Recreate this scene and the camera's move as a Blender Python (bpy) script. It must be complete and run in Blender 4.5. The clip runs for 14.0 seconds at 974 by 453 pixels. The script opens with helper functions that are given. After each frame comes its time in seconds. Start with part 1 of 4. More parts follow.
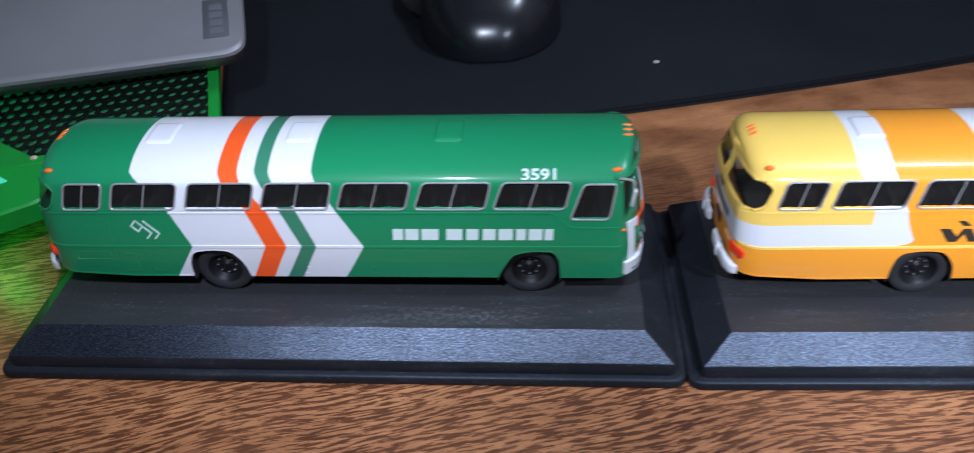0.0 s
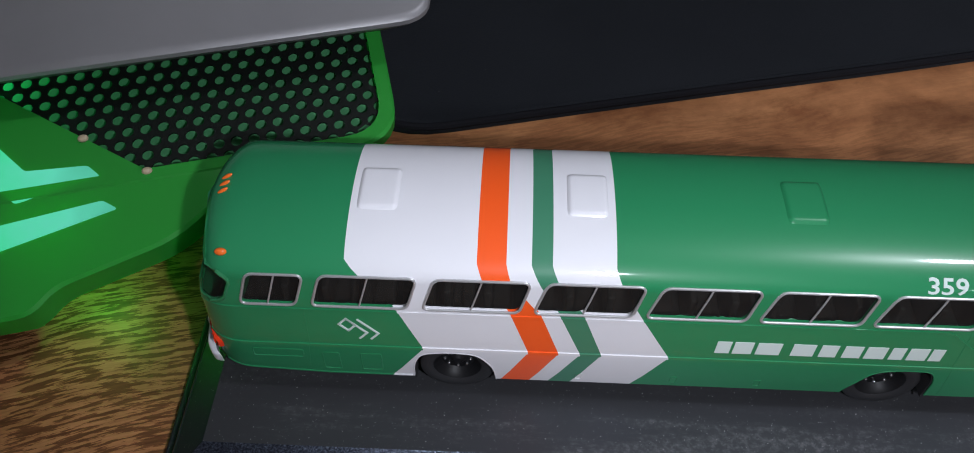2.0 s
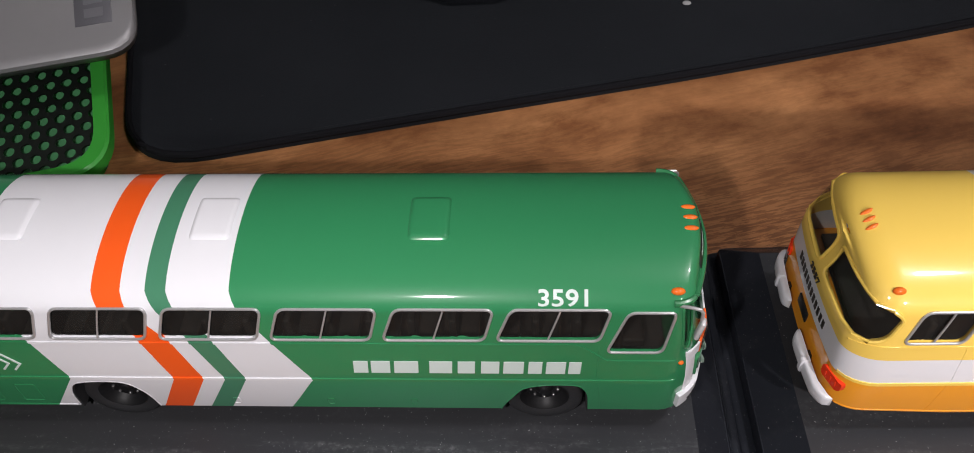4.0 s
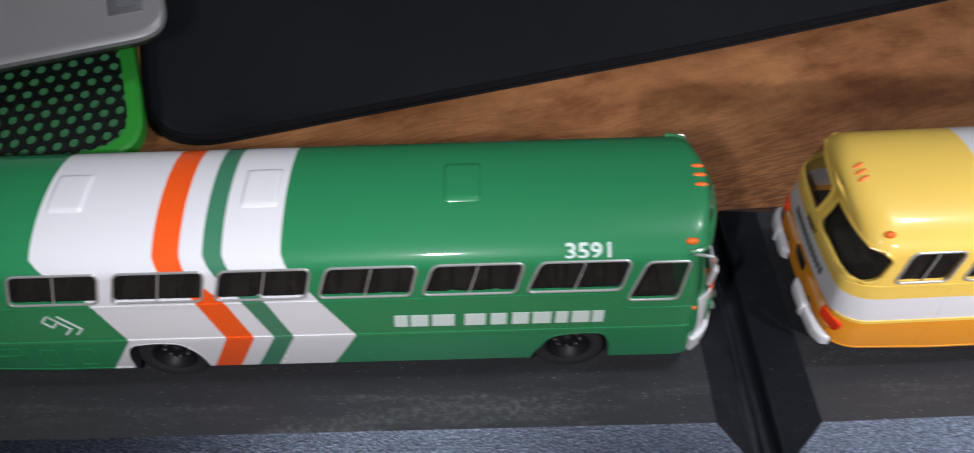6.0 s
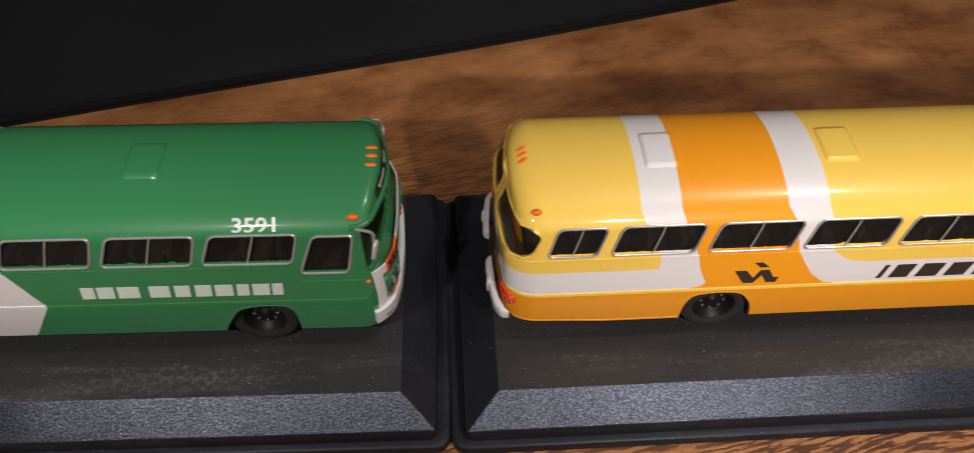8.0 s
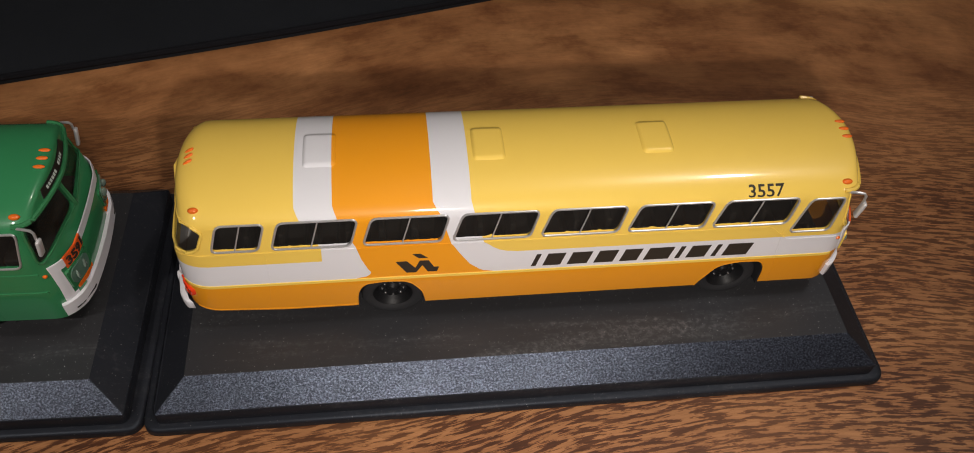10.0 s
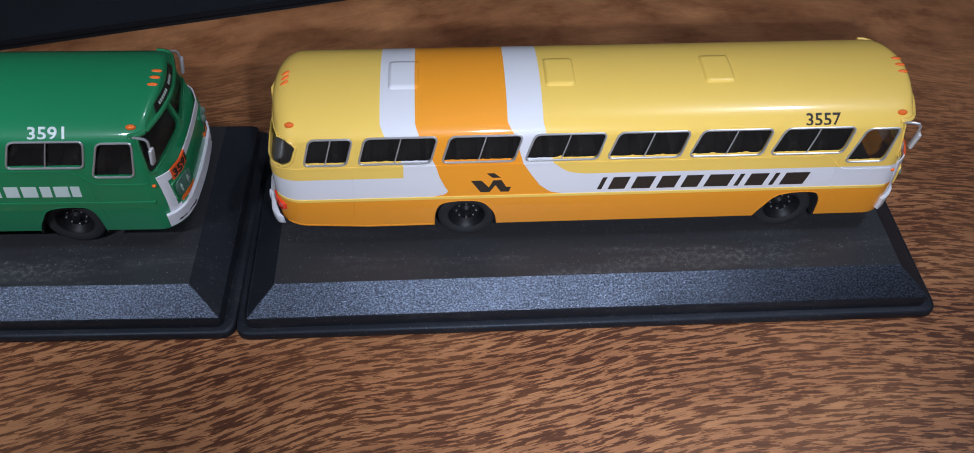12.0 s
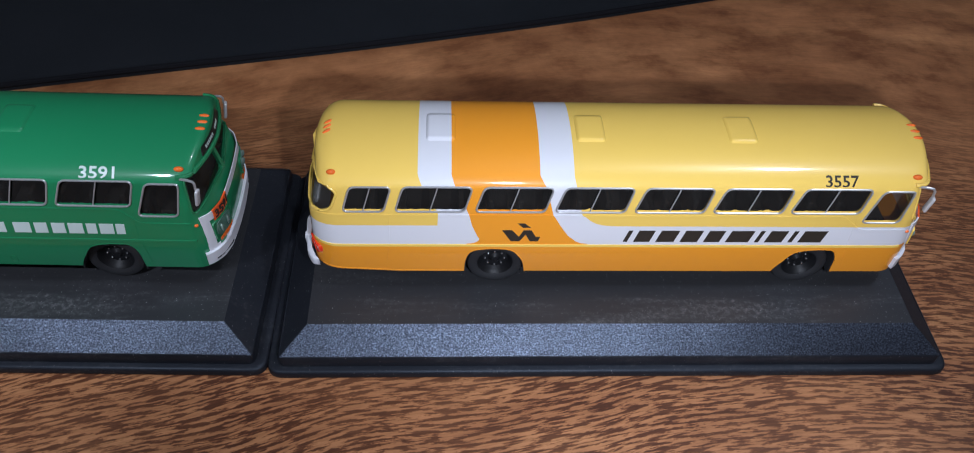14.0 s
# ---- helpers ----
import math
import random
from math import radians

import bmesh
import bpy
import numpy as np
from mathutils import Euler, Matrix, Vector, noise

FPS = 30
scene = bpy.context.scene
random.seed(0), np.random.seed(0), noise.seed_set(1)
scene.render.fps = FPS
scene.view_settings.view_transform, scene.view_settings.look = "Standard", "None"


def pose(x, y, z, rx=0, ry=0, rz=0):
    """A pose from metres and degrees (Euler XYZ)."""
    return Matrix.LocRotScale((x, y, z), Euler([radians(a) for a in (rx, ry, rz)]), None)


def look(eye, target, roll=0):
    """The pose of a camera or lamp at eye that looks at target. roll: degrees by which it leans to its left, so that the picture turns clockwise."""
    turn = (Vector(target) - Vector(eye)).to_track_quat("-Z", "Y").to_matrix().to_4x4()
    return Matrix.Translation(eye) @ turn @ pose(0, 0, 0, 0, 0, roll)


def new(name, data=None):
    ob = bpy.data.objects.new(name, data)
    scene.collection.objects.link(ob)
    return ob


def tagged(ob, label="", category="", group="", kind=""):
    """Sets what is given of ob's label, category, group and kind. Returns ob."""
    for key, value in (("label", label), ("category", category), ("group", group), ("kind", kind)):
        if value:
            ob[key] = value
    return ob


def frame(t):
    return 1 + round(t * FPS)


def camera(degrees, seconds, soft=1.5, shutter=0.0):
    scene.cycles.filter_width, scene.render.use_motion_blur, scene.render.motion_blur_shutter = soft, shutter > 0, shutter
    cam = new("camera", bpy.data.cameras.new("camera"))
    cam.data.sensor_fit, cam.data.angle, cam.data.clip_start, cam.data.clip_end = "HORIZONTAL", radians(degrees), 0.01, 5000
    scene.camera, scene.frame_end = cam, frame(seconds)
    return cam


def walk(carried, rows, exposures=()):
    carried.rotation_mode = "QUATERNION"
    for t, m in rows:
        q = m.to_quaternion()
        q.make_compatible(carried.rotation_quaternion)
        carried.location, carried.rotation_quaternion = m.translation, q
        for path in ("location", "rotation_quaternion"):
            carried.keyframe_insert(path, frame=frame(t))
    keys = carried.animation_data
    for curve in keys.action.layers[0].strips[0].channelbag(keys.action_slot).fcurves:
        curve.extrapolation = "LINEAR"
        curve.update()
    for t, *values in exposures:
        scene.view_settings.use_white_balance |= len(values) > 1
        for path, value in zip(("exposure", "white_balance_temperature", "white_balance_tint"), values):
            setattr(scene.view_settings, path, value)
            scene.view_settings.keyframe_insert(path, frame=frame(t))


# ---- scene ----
# camera and its walk
cam = camera(58.94, 14.0, soft=0.9, shutter=0.25)
PATH = [
    (0, (0.0632, -0.2076, 0.1806), (0.0434, -0.0081, 0.0312), -3.34),
    (0.5, (0.0039, -0.1768, 0.1843), (-0.0058, 0.0076, 0.0158), -1.11),
    (1, (-0.0112, -0.1498, 0.1903), (-0.0196, 0.0266, 0.0134), -0.34),
    (1.5, (-0.0248, -0.1272, 0.187), (-0.0313, 0.0379, -0.0006), 0.28),
    (2, (-0.0248, -0.1123, 0.1826), (-0.0308, 0.0489, -0.0084), 0.38),
    (2.5, (-0.0061, -0.11, 0.1815), (-0.0163, 0.0515, -0.009), -1.01),
    (3, (0.014, -0.115, 0.1804), (0.0002, 0.0472, -0.0093), -2.68),
    (3.5, (0.0387, -0.1103, 0.184), (0.0273, 0.0547, -0.0036), -2.37),
    (3.7, (0.0503, -0.1086, 0.1804), (0.0379, 0.0575, -0.006), -2.91),
    (5.8, (0.0549, -0.1263, 0.1865), (0.0521, 0.0385, -0.0015), -2.43),
    (6, (0.0412, -0.1242, 0.1881), (0.0371, 0.04, -0.0004), -2.71),
    (6.5, (0.0177, -0.1195, 0.1816), (-0.0009, 0.0449, -0.0058), -5.96),
    (7, (0.018, -0.1229, 0.1831), (-0.0035, 0.0406, -0.0048), -6.17),
    (7.5, (0.0684, -0.1349, 0.1934), (0.0726, 0.0282, 0.004), 0.87),
    (8, (0.1023, -0.137, 0.1916), (0.1108, 0.0277, 0.0037), 0.97),
    (8.5, (0.1348, -0.1362, 0.2021), (0.1552, 0.0238, 0.0111), 3.41),
    (9, (0.1623, -0.1422, 0.2078), (0.1856, 0.0184, 0.0176), 4.0),
    (9.2, (0.1664, -0.1407, 0.2077), (0.1899, 0.0176, 0.0157), 4.28),
    (11.3, (0.1709, -0.1621, 0.2074), (0.1829, -0.0005, 0.017), 1.57),
    (11.5, (0.169, -0.161, 0.2082), (0.1789, 0.001, 0.018), 1.17),
    (12, (0.1624, -0.1752, 0.204), (0.1703, -0.0131, 0.0139), 1.36),
    (12.5, (0.1619, -0.1749, 0.2094), (0.1711, -0.0023, 0.0287), 1.99),
    (13, (0.1553, -0.172, 0.2084), (0.1647, 0.0041, 0.0312), 2.66),
    (13.5, (0.1536, -0.1724, 0.2157), (0.1631, 0.001, 0.0358), 3.14),
    (14, (0.1525, -0.1786, 0.2116), (0.1618, -0.0081, 0.0291), 3.36),
]
# stops, kelvin and tint: the film camera's own exposure and white balance
LIGHT = [(0, 0.42, 5350, 13), (0.5, 0.42, 5450, 13), (1.0, 0.30, 5650, 13), (1.5, 0.16, 5850, 14), (2.5, -0.09, 6300, 14), (3.7, 0.20, 6800, 16), (6.0, 0.12, 6350, 13), (6.5, 0.42, 6000, 12), (7.0, 0.12, 6250, 13), (7.5, -0.1, 7200, 17), (8.5, -0.36, 7800, 18), (9.2, -0.45, 7900, 17), (11.3, -0.40, 5950, 13), (12.5, -0.33, 5600, 13), (13.5, -0.34, 5600, 13), (14, -0.26, 5600, 13)]
walk(cam, [(t, look(eye, target, roll)) for t, eye, target, roll in PATH], LIGHT)
YELLOW = pose(0.1986, 0.0013, 0, 0, 0, 1.157)

# ---- world ----
import functools

world = bpy.data.worlds.new("room_light")
scene.world = world
world.use_nodes = True
world.node_tree.nodes["Background"].inputs[0].default_value = (0.75, 0.85, 1.0, 1)
world.node_tree.nodes["Background"].inputs[1].default_value = 0.05


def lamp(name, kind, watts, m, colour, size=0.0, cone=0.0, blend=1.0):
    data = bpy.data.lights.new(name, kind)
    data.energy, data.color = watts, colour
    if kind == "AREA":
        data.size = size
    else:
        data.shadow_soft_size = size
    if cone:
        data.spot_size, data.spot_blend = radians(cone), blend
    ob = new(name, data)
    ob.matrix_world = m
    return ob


# by each model a fixed stand-in for the small torch carried with the camera
lamp("torch_stand_in", "SPOT", 1.38, look((0.016, -0.135, 0.191), (-0.006, 0.030, 0.02)), (0.96, 0.98, 1.0), 0.004, 88, 1.0)
lamp("torch_stand_in", "SPOT", 2.6, look((0.186, -0.188, 0.190), (0.212, 0.000, 0.018)), (0.96, 0.98, 1.0), 0.004, 74, 1.0)
# the room's ceiling lamp, up and to the right
lamp("ceiling_lamp", "POINT", 22.0, look((0.90, -0.06, 1.70), (0.10, 0.0, 0.0)), (0.97, 0.98, 1.0), 0.035)

# ---- materials ----


class E:
    """A value in a node tree, for arithmetic on coordinates."""

    def __init__(self, tree, socket):
        self.tree, self.socket = tree, socket

    def op(self, kind, *others):
        node = self.tree.nodes.new("ShaderNodeMath")
        node.operation = kind
        for slot, v in zip(node.inputs, (self, *others)):
            if isinstance(v, E):
                self.tree.links.new(v.socket, slot)
            else:
                slot.default_value = v
        return E(self.tree, node.outputs[0])

    def __add__(self, o): return self.op("ADD", o)
    def __sub__(self, o): return self.op("SUBTRACT", o)
    def __mul__(self, o): return self.op("MULTIPLY", o)
    def gt(self, o): return self.op("GREATER_THAN", o)
    def lt(self, o): return self.op("LESS_THAN", o)
    def clip(self, a, b): return self.op("MAXIMUM", a).op("MINIMUM", b)


def material(name, colour, rough=0.5, metal=0.0, **more):
    mat = bpy.data.materials.new(name)
    mat.use_nodes = True
    b = mat.node_tree.nodes["Principled BSDF"]
    b.inputs["Base Color"].default_value = (*colour, 1)
    b.inputs["Roughness"].default_value = rough
    b.inputs["Metallic"].default_value = metal
    for key, v in more.items():
        b.inputs[key.replace("_", " ")].default_value = v
    return mat


def coords(tree, scale=(1, 1, 1), turn=0.0, kind="Object"):
    tc = tree.nodes.new("ShaderNodeTexCoord")
    mp = tree.nodes.new("ShaderNodeMapping")
    mp.inputs["Scale"].default_value = scale
    mp.inputs["Rotation"].default_value = (0, 0, radians(turn))
    tree.links.new(tc.outputs[kind], mp.inputs[0])
    return mp.outputs[0]


def noise_tex(tree, vec, scale, detail=4.0, rough=0.55):
    n = tree.nodes.new("ShaderNodeTexNoise")
    n.inputs["Scale"].default_value, n.inputs["Detail"].default_value = scale, detail
    n.inputs["Roughness"].default_value = rough
    tree.links.new(vec, n.inputs["Vector"])
    return n.outputs["Fac"]


def ramp(tree, fac, stops):
    r = tree.nodes.new("ShaderNodeValToRGB")
    while len(r.color_ramp.elements) < len(stops):
        r.color_ramp.elements.new(0.5)
    for e, (p, c) in zip(r.color_ramp.elements, stops):
        e.position = p
        e.color = (*c, 1) if len(c) == 3 else c
    tree.links.new(fac, r.inputs[0])
    return r.outputs[0]


def mix(tree, fac, a, b, blend="MIX"):
    n = tree.nodes.new("ShaderNodeMix")
    n.data_type, n.blend_type = "RGBA", blend
    for slot, v in ((n.inputs[0], fac), (n.inputs[6], a), (n.inputs[7], b)):
        if isinstance(v, E):
            v = v.socket
        if isinstance(v, (int, float)):
            slot.default_value = v
        elif isinstance(v, tuple):
            slot.default_value = (*v, 1)
        else:
            tree.links.new(v, slot)
    return n.outputs[2]


def bump(mat, height, strength, distance):
    t = mat.node_tree
    n = t.nodes.new("ShaderNodeBump")
    n.inputs["Strength"].default_value, n.inputs["Distance"].default_value = strength, distance
    t.links.new(height, n.inputs["Height"])
    t.links.new(n.outputs[0], t.nodes["Principled BSDF"].inputs["Normal"])


def vary_rough(mat, fac, lo, hi):
    t = mat.node_tree
    m = t.nodes.new("ShaderNodeMapRange")
    m.inputs["To Min"].default_value, m.inputs["To Max"].default_value = lo, hi
    t.links.new(fac, m.inputs["Value"])
    t.links.new(m.outputs[0], t.nodes["Principled BSDF"].inputs["Roughness"])


def boundary(z, base, pieces):
    """x of a paint edge: base, plus slope times the height within each piece (from, to, slope)."""
    x = None
    for a, b, slope in pieces:
        term = (z - a).clip(0.0, b - a) * slope
        x = term if x is None else x + term
    return x + base


def edge(z, low, tip, belt, sill, roof):
    """A paint edge that goes through x values at the heights of skirt, crease, belt, gutter and roof."""
    hs = (19.0, 31.3, 42.5, 51.0, 53.5)
    xs = (low, tip, belt, sill, roof)
    return boundary(z, low, [(hs[i], hs[i + 1], (xs[i + 1] - xs[i]) / (hs[i + 1] - hs[i])) for i in range(4)])


def livery(name):
    mat = material(name, (0.5, 0.5, 0.5), 0.22)
    t = mat.node_tree
    b = t.nodes["Principled BSDF"]
    b.inputs["Coat Weight"].default_value = 1.0
    b.inputs["Coat Roughness"].default_value = 0.06
    b.inputs["Specular IOR Level"].default_value = 0.18
    tc = t.nodes.new("ShaderNodeTexCoord")
    sep = t.nodes.new("ShaderNodeSeparateXYZ")
    t.links.new(tc.outputs["Object"], sep.inputs[0])
    x, z = E(t, sep.outputs[0]) * 1000.0, E(t, sep.outputs[2]) * 1000.0
    n = noise_tex(t, coords(t), 900, 3)
    bump(mat, n, 0.03, 0.0002)
    vary_rough(mat, noise_tex(t, coords(t), 60, 5), 0.36, 0.46)
    return mat, t, b, x, z


def green_livery():
    mat, t, b, x, z = livery("green_bus_paint")
    g, w, o = (0.021, 0.214, 0.083), (0.71, 0.71, 0.745), (0.86, 0.10, 0.012)
    g2 = (0.050, 0.205, 0.115)
    col = g
    for c, vals in ((w, (-49.0, -41.2, -46.0, -52.6, -55.7)), (o, (-25.6, -19.7, -23.6, -29.2, -30.4)),
                    (w, (-19.6, -13.5, -17.5, -23.8, -24.8)), (g2, (-15.6, -9.1, -13.8, -18.4, -20.0)),
                    (w, (-10.9, -4.8, -9.0, -14.6, -16.0)), (g, (1.8, 8.9, 2.3, -2.6, -3.9))):
        col = mix(t, x.gt(edge(z, *vals)), col, c)
    t.links.new(col, b.inputs["Base Color"])
    return mat


def yellow_livery():
    mat, t, b, x, z = livery("yellow_bus_paint")
    y, w, o = (0.86, 0.585, 0.115), (0.71, 0.71, 0.745), (0.86, 0.33, 0.018)
    col = y
    for c, vals in ((w, (-51.5, -51.5, -51.1, -55.2, -56.5)), (o, (-40.0, -40.0, -42.7, -46.4, -47.5)),
                    (w, (-13.0, -13.0, -19.6, -21.9, -23.8)), (y, (12.0, 12.0, -11.6, -13.8, -14.6))):
        col = mix(t, x.gt(edge(z, *vals)), col, c)
    def lower(z, pts):
        return boundary(z, pts[0][1], [(a, b, (q - p) / (b - a)) for (a, p), (b, q) in zip(pts, pts[1:])])
    left = lower(z, ((31.9, -43.2), (32.3, -40.9), (33.0, -39.9), (33.8, -39.6), (35.0, -40.3), (38.5, -41.74)))
    right = lower(z, ((31.9, -9.0), (32.3, -11.3), (33.0, -12.6), (33.8, -13.5), (35.0, -14.9), (38.5, -17.24)))
    band = mix(t, x.gt(left), w, o)
    band = mix(t, x.gt(right), band, w)
    foot = lower(z, ((38.5, -2.6), (38.8, -5.6), (39.4, -7.6), (40.4, -9.2), (42.5, -11.6)))
    col = mix(t, x.gt(foot), col, mix(t, x.gt(-30.0), col, mix(t, x.gt(-12.5), col, y)))
    col = mix(t, z.lt(38.5), col, band)
    col = mix(t, z.lt(31.6), col, o)
    t.links.new(col, b.inputs["Base Color"])
    return mat


M_GREEN, M_YELLOW = green_livery(), yellow_livery()
M_GREENTRIM = material("green_trim_paint", (0.028, 0.19, 0.075), 0.25, Coat_Weight=0.3)
M_YELLOWTRIM = material("yellow_trim_paint", (0.86, 0.585, 0.115), 0.25, Coat_Weight=0.3)
M_WHITE = material("white_plastic", (0.71, 0.71, 0.75), 0.3)
M_CHROME = material("silver_paint", (0.56, 0.56, 0.57), 0.30, 0.6)
M_STEEL = material("dull_silver_paint", (0.68, 0.68, 0.70), 0.34, 0.3)
M_ORANGE = material("orange_lens", (0.85, 0.16, 0.02), 0.2)
M_PLATE = material("orange_print", (0.86, 0.12, 0.02), 0.4)
M_RED = material("red_lens", (0.85, 0.05, 0.012), 0.15)
M_LENS = material("clear_lens", (0.10, 0.19, 0.145), 0.06, 0.0, Coat_Weight=0.8)
M_BULB = material("lamp_glass", (0.30, 0.42, 0.36), 0.08, 0.5, Coat_Weight=0.8)
M_BLACKPAINT = material("black_paint", (0.012, 0.012, 0.012), 0.4)
M_NUMWHITE = material("white_print", (0.60, 0.69, 0.66), 0.4)
M_NUMBLACK = material("black_print", (0.03, 0.025, 0.02), 0.4)
M_INSIDE = material("dark_interior", (0.040, 0.037, 0.034), 0.55)


def glass_material(name, clearness, tint):
    mat = material(name, (0.022, 0.023, 0.026), 0.07)
    t = mat.node_tree
    b = t.nodes["Principled BSDF"]
    b.inputs["Alpha"].default_value = 1.0
    clear = t.nodes.new("ShaderNodeBsdfTransparent")
    clear.inputs[0].default_value = (tint, tint, tint * 0.98, 1)
    m = t.nodes.new("ShaderNodeMixShader")
    m.inputs[0].default_value = clearness
    t.links.new(b.outputs[0], m.inputs[1])
    t.links.new(clear.outputs[0], m.inputs[2])
    t.links.new(m.outputs[0], t.nodes["Material Output"].inputs[0])
    smear = noise_tex(t, coords(t), 260, 5, 0.65)
    t.links.new(ramp(t, smear, [(0.40, (0.036, 0.034, 0.033)), (0.80, (0.056, 0.053, 0.051))]), b.inputs["Base Color"])
    vary_rough(mat, smear, 0.05, 0.16)
    return mat


M_GLASS = glass_material("tinted_window", 0.78, 0.82)
M_ENDGLASS = glass_material("clear_end_window", 0.86, 0.94)


def rubber_material():
    mat = material("black_rubber", (0.019, 0.019, 0.021), 0.6)
    t = mat.node_tree
    bump(mat, noise_tex(t, coords(t), 1500, 2), 0.2, 0.0002)
    return mat


M_RUBBER = rubber_material()
M_RIM = material("satin_black", (0.008, 0.008, 0.009), 0.48, Specular_IOR_Level=0.22)
M_NUT = material("dark_chrome", (0.45, 0.45, 0.46), 0.14, 0.9)


def plinth_material(name, grain, strength, base, rough, spec, dust_and_glow):
    mat = material(name, base, rough, Specular_IOR_Level=spec, Specular_Tint=(0.72, 0.84, 1.0, 1))
    t = mat.node_tree
    v = t.nodes.new("ShaderNodeTexVoronoi")
    v.inputs["Scale"].default_value = grain
    t.links.new(coords(t), v.inputs["Vector"])
    fine = noise_tex(t, coords(t), grain * 0.8, 2, 0.6)
    bump(mat, mix(t, 0.5, v.outputs["Distance"], fine), strength, 0.0004)
    scuff = noise_tex(t, coords(t, (0.30, 1.9, 1.0)), 55, 8, 0.78)
    grit = noise_tex(t, coords(t), 700, 4, 0.7)
    specks = noise_tex(t, coords(t), 2600, 1, 0.4)
    worn = ramp(t, scuff, [(0.50, (0, 0, 0)), (0.64, (1, 1, 1))])
    tc = t.nodes.new("ShaderNodeTexCoord")
    sep = t.nodes.new("ShaderNodeSeparateXYZ")
    t.links.new(tc.outputs["Object"], sep.inputs[0])
    # front strip of the top: dust, with bounced torchlight painted into the same colour
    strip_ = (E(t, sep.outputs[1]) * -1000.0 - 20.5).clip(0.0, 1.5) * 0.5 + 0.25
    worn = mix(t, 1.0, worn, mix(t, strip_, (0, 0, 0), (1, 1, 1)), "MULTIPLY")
    powder_and_glow = mix(t, 1.0, worn, ramp(t, grit, [(0.45, (0.1, 0.1, 0.1)), (0.72, (1, 1, 1))]), "MULTIPLY")
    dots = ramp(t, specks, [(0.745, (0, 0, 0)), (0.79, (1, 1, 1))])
    col = mix(t, powder_and_glow, base, tuple(c + dust_and_glow for c in base))
    col = mix(t, dots, col, tuple(c + 4 * dust_and_glow for c in base))
    t.links.new(col, t.nodes["Principled BSDF"].inputs["Base Color"])
    vary_rough(mat, scuff, rough - 0.08, rough + 0.12)
    return mat


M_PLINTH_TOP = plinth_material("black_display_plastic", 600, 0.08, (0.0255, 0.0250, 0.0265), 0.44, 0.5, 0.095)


def grain_material():
    """Coarse moulded grain on black plastic: glossy high spots between dull pits."""
    mat = material("grained_black_plastic", (0.012, 0.014, 0.021), 0.28, IOR=2.12, Specular_Tint=(0.66, 0.77, 1.0, 1))
    t = mat.node_tree
    b = t.nodes["Principled BSDF"]
    flecks = noise_tex(t, coords(t, (0.8, 1.0, 1.0)), 2500, 3, 0.72)
    worn = noise_tex(t, coords(t), 40, 3, 0.6)
    gloss = E(t, ramp(t, flecks, [(0.40, (0.10, 0.10, 0.10)), (0.55, (0.28, 0.28, 0.28)), (0.72, (0.70, 0.70, 0.70))]))
    level_ = gloss * (E(t, worn) * 0.8 + 0.9)
    t.links.new(level_.socket, b.inputs["Specular IOR Level"])
    col = ramp(t, flecks, [(0.42, (0.005, 0.006, 0.010)), (0.70, (0.015, 0.017, 0.024))])
    t.links.new(col, b.inputs["Base Color"])
    bump(mat, flecks, 0.38, 0.0004)
    return mat


M_PLINTH_EDGE = grain_material()
M_PLINTH_RIM = plinth_material("smooth_black_plastic", 700, 0.05, (0.012, 0.013, 0.017), 0.46, 0.3, 0.05)


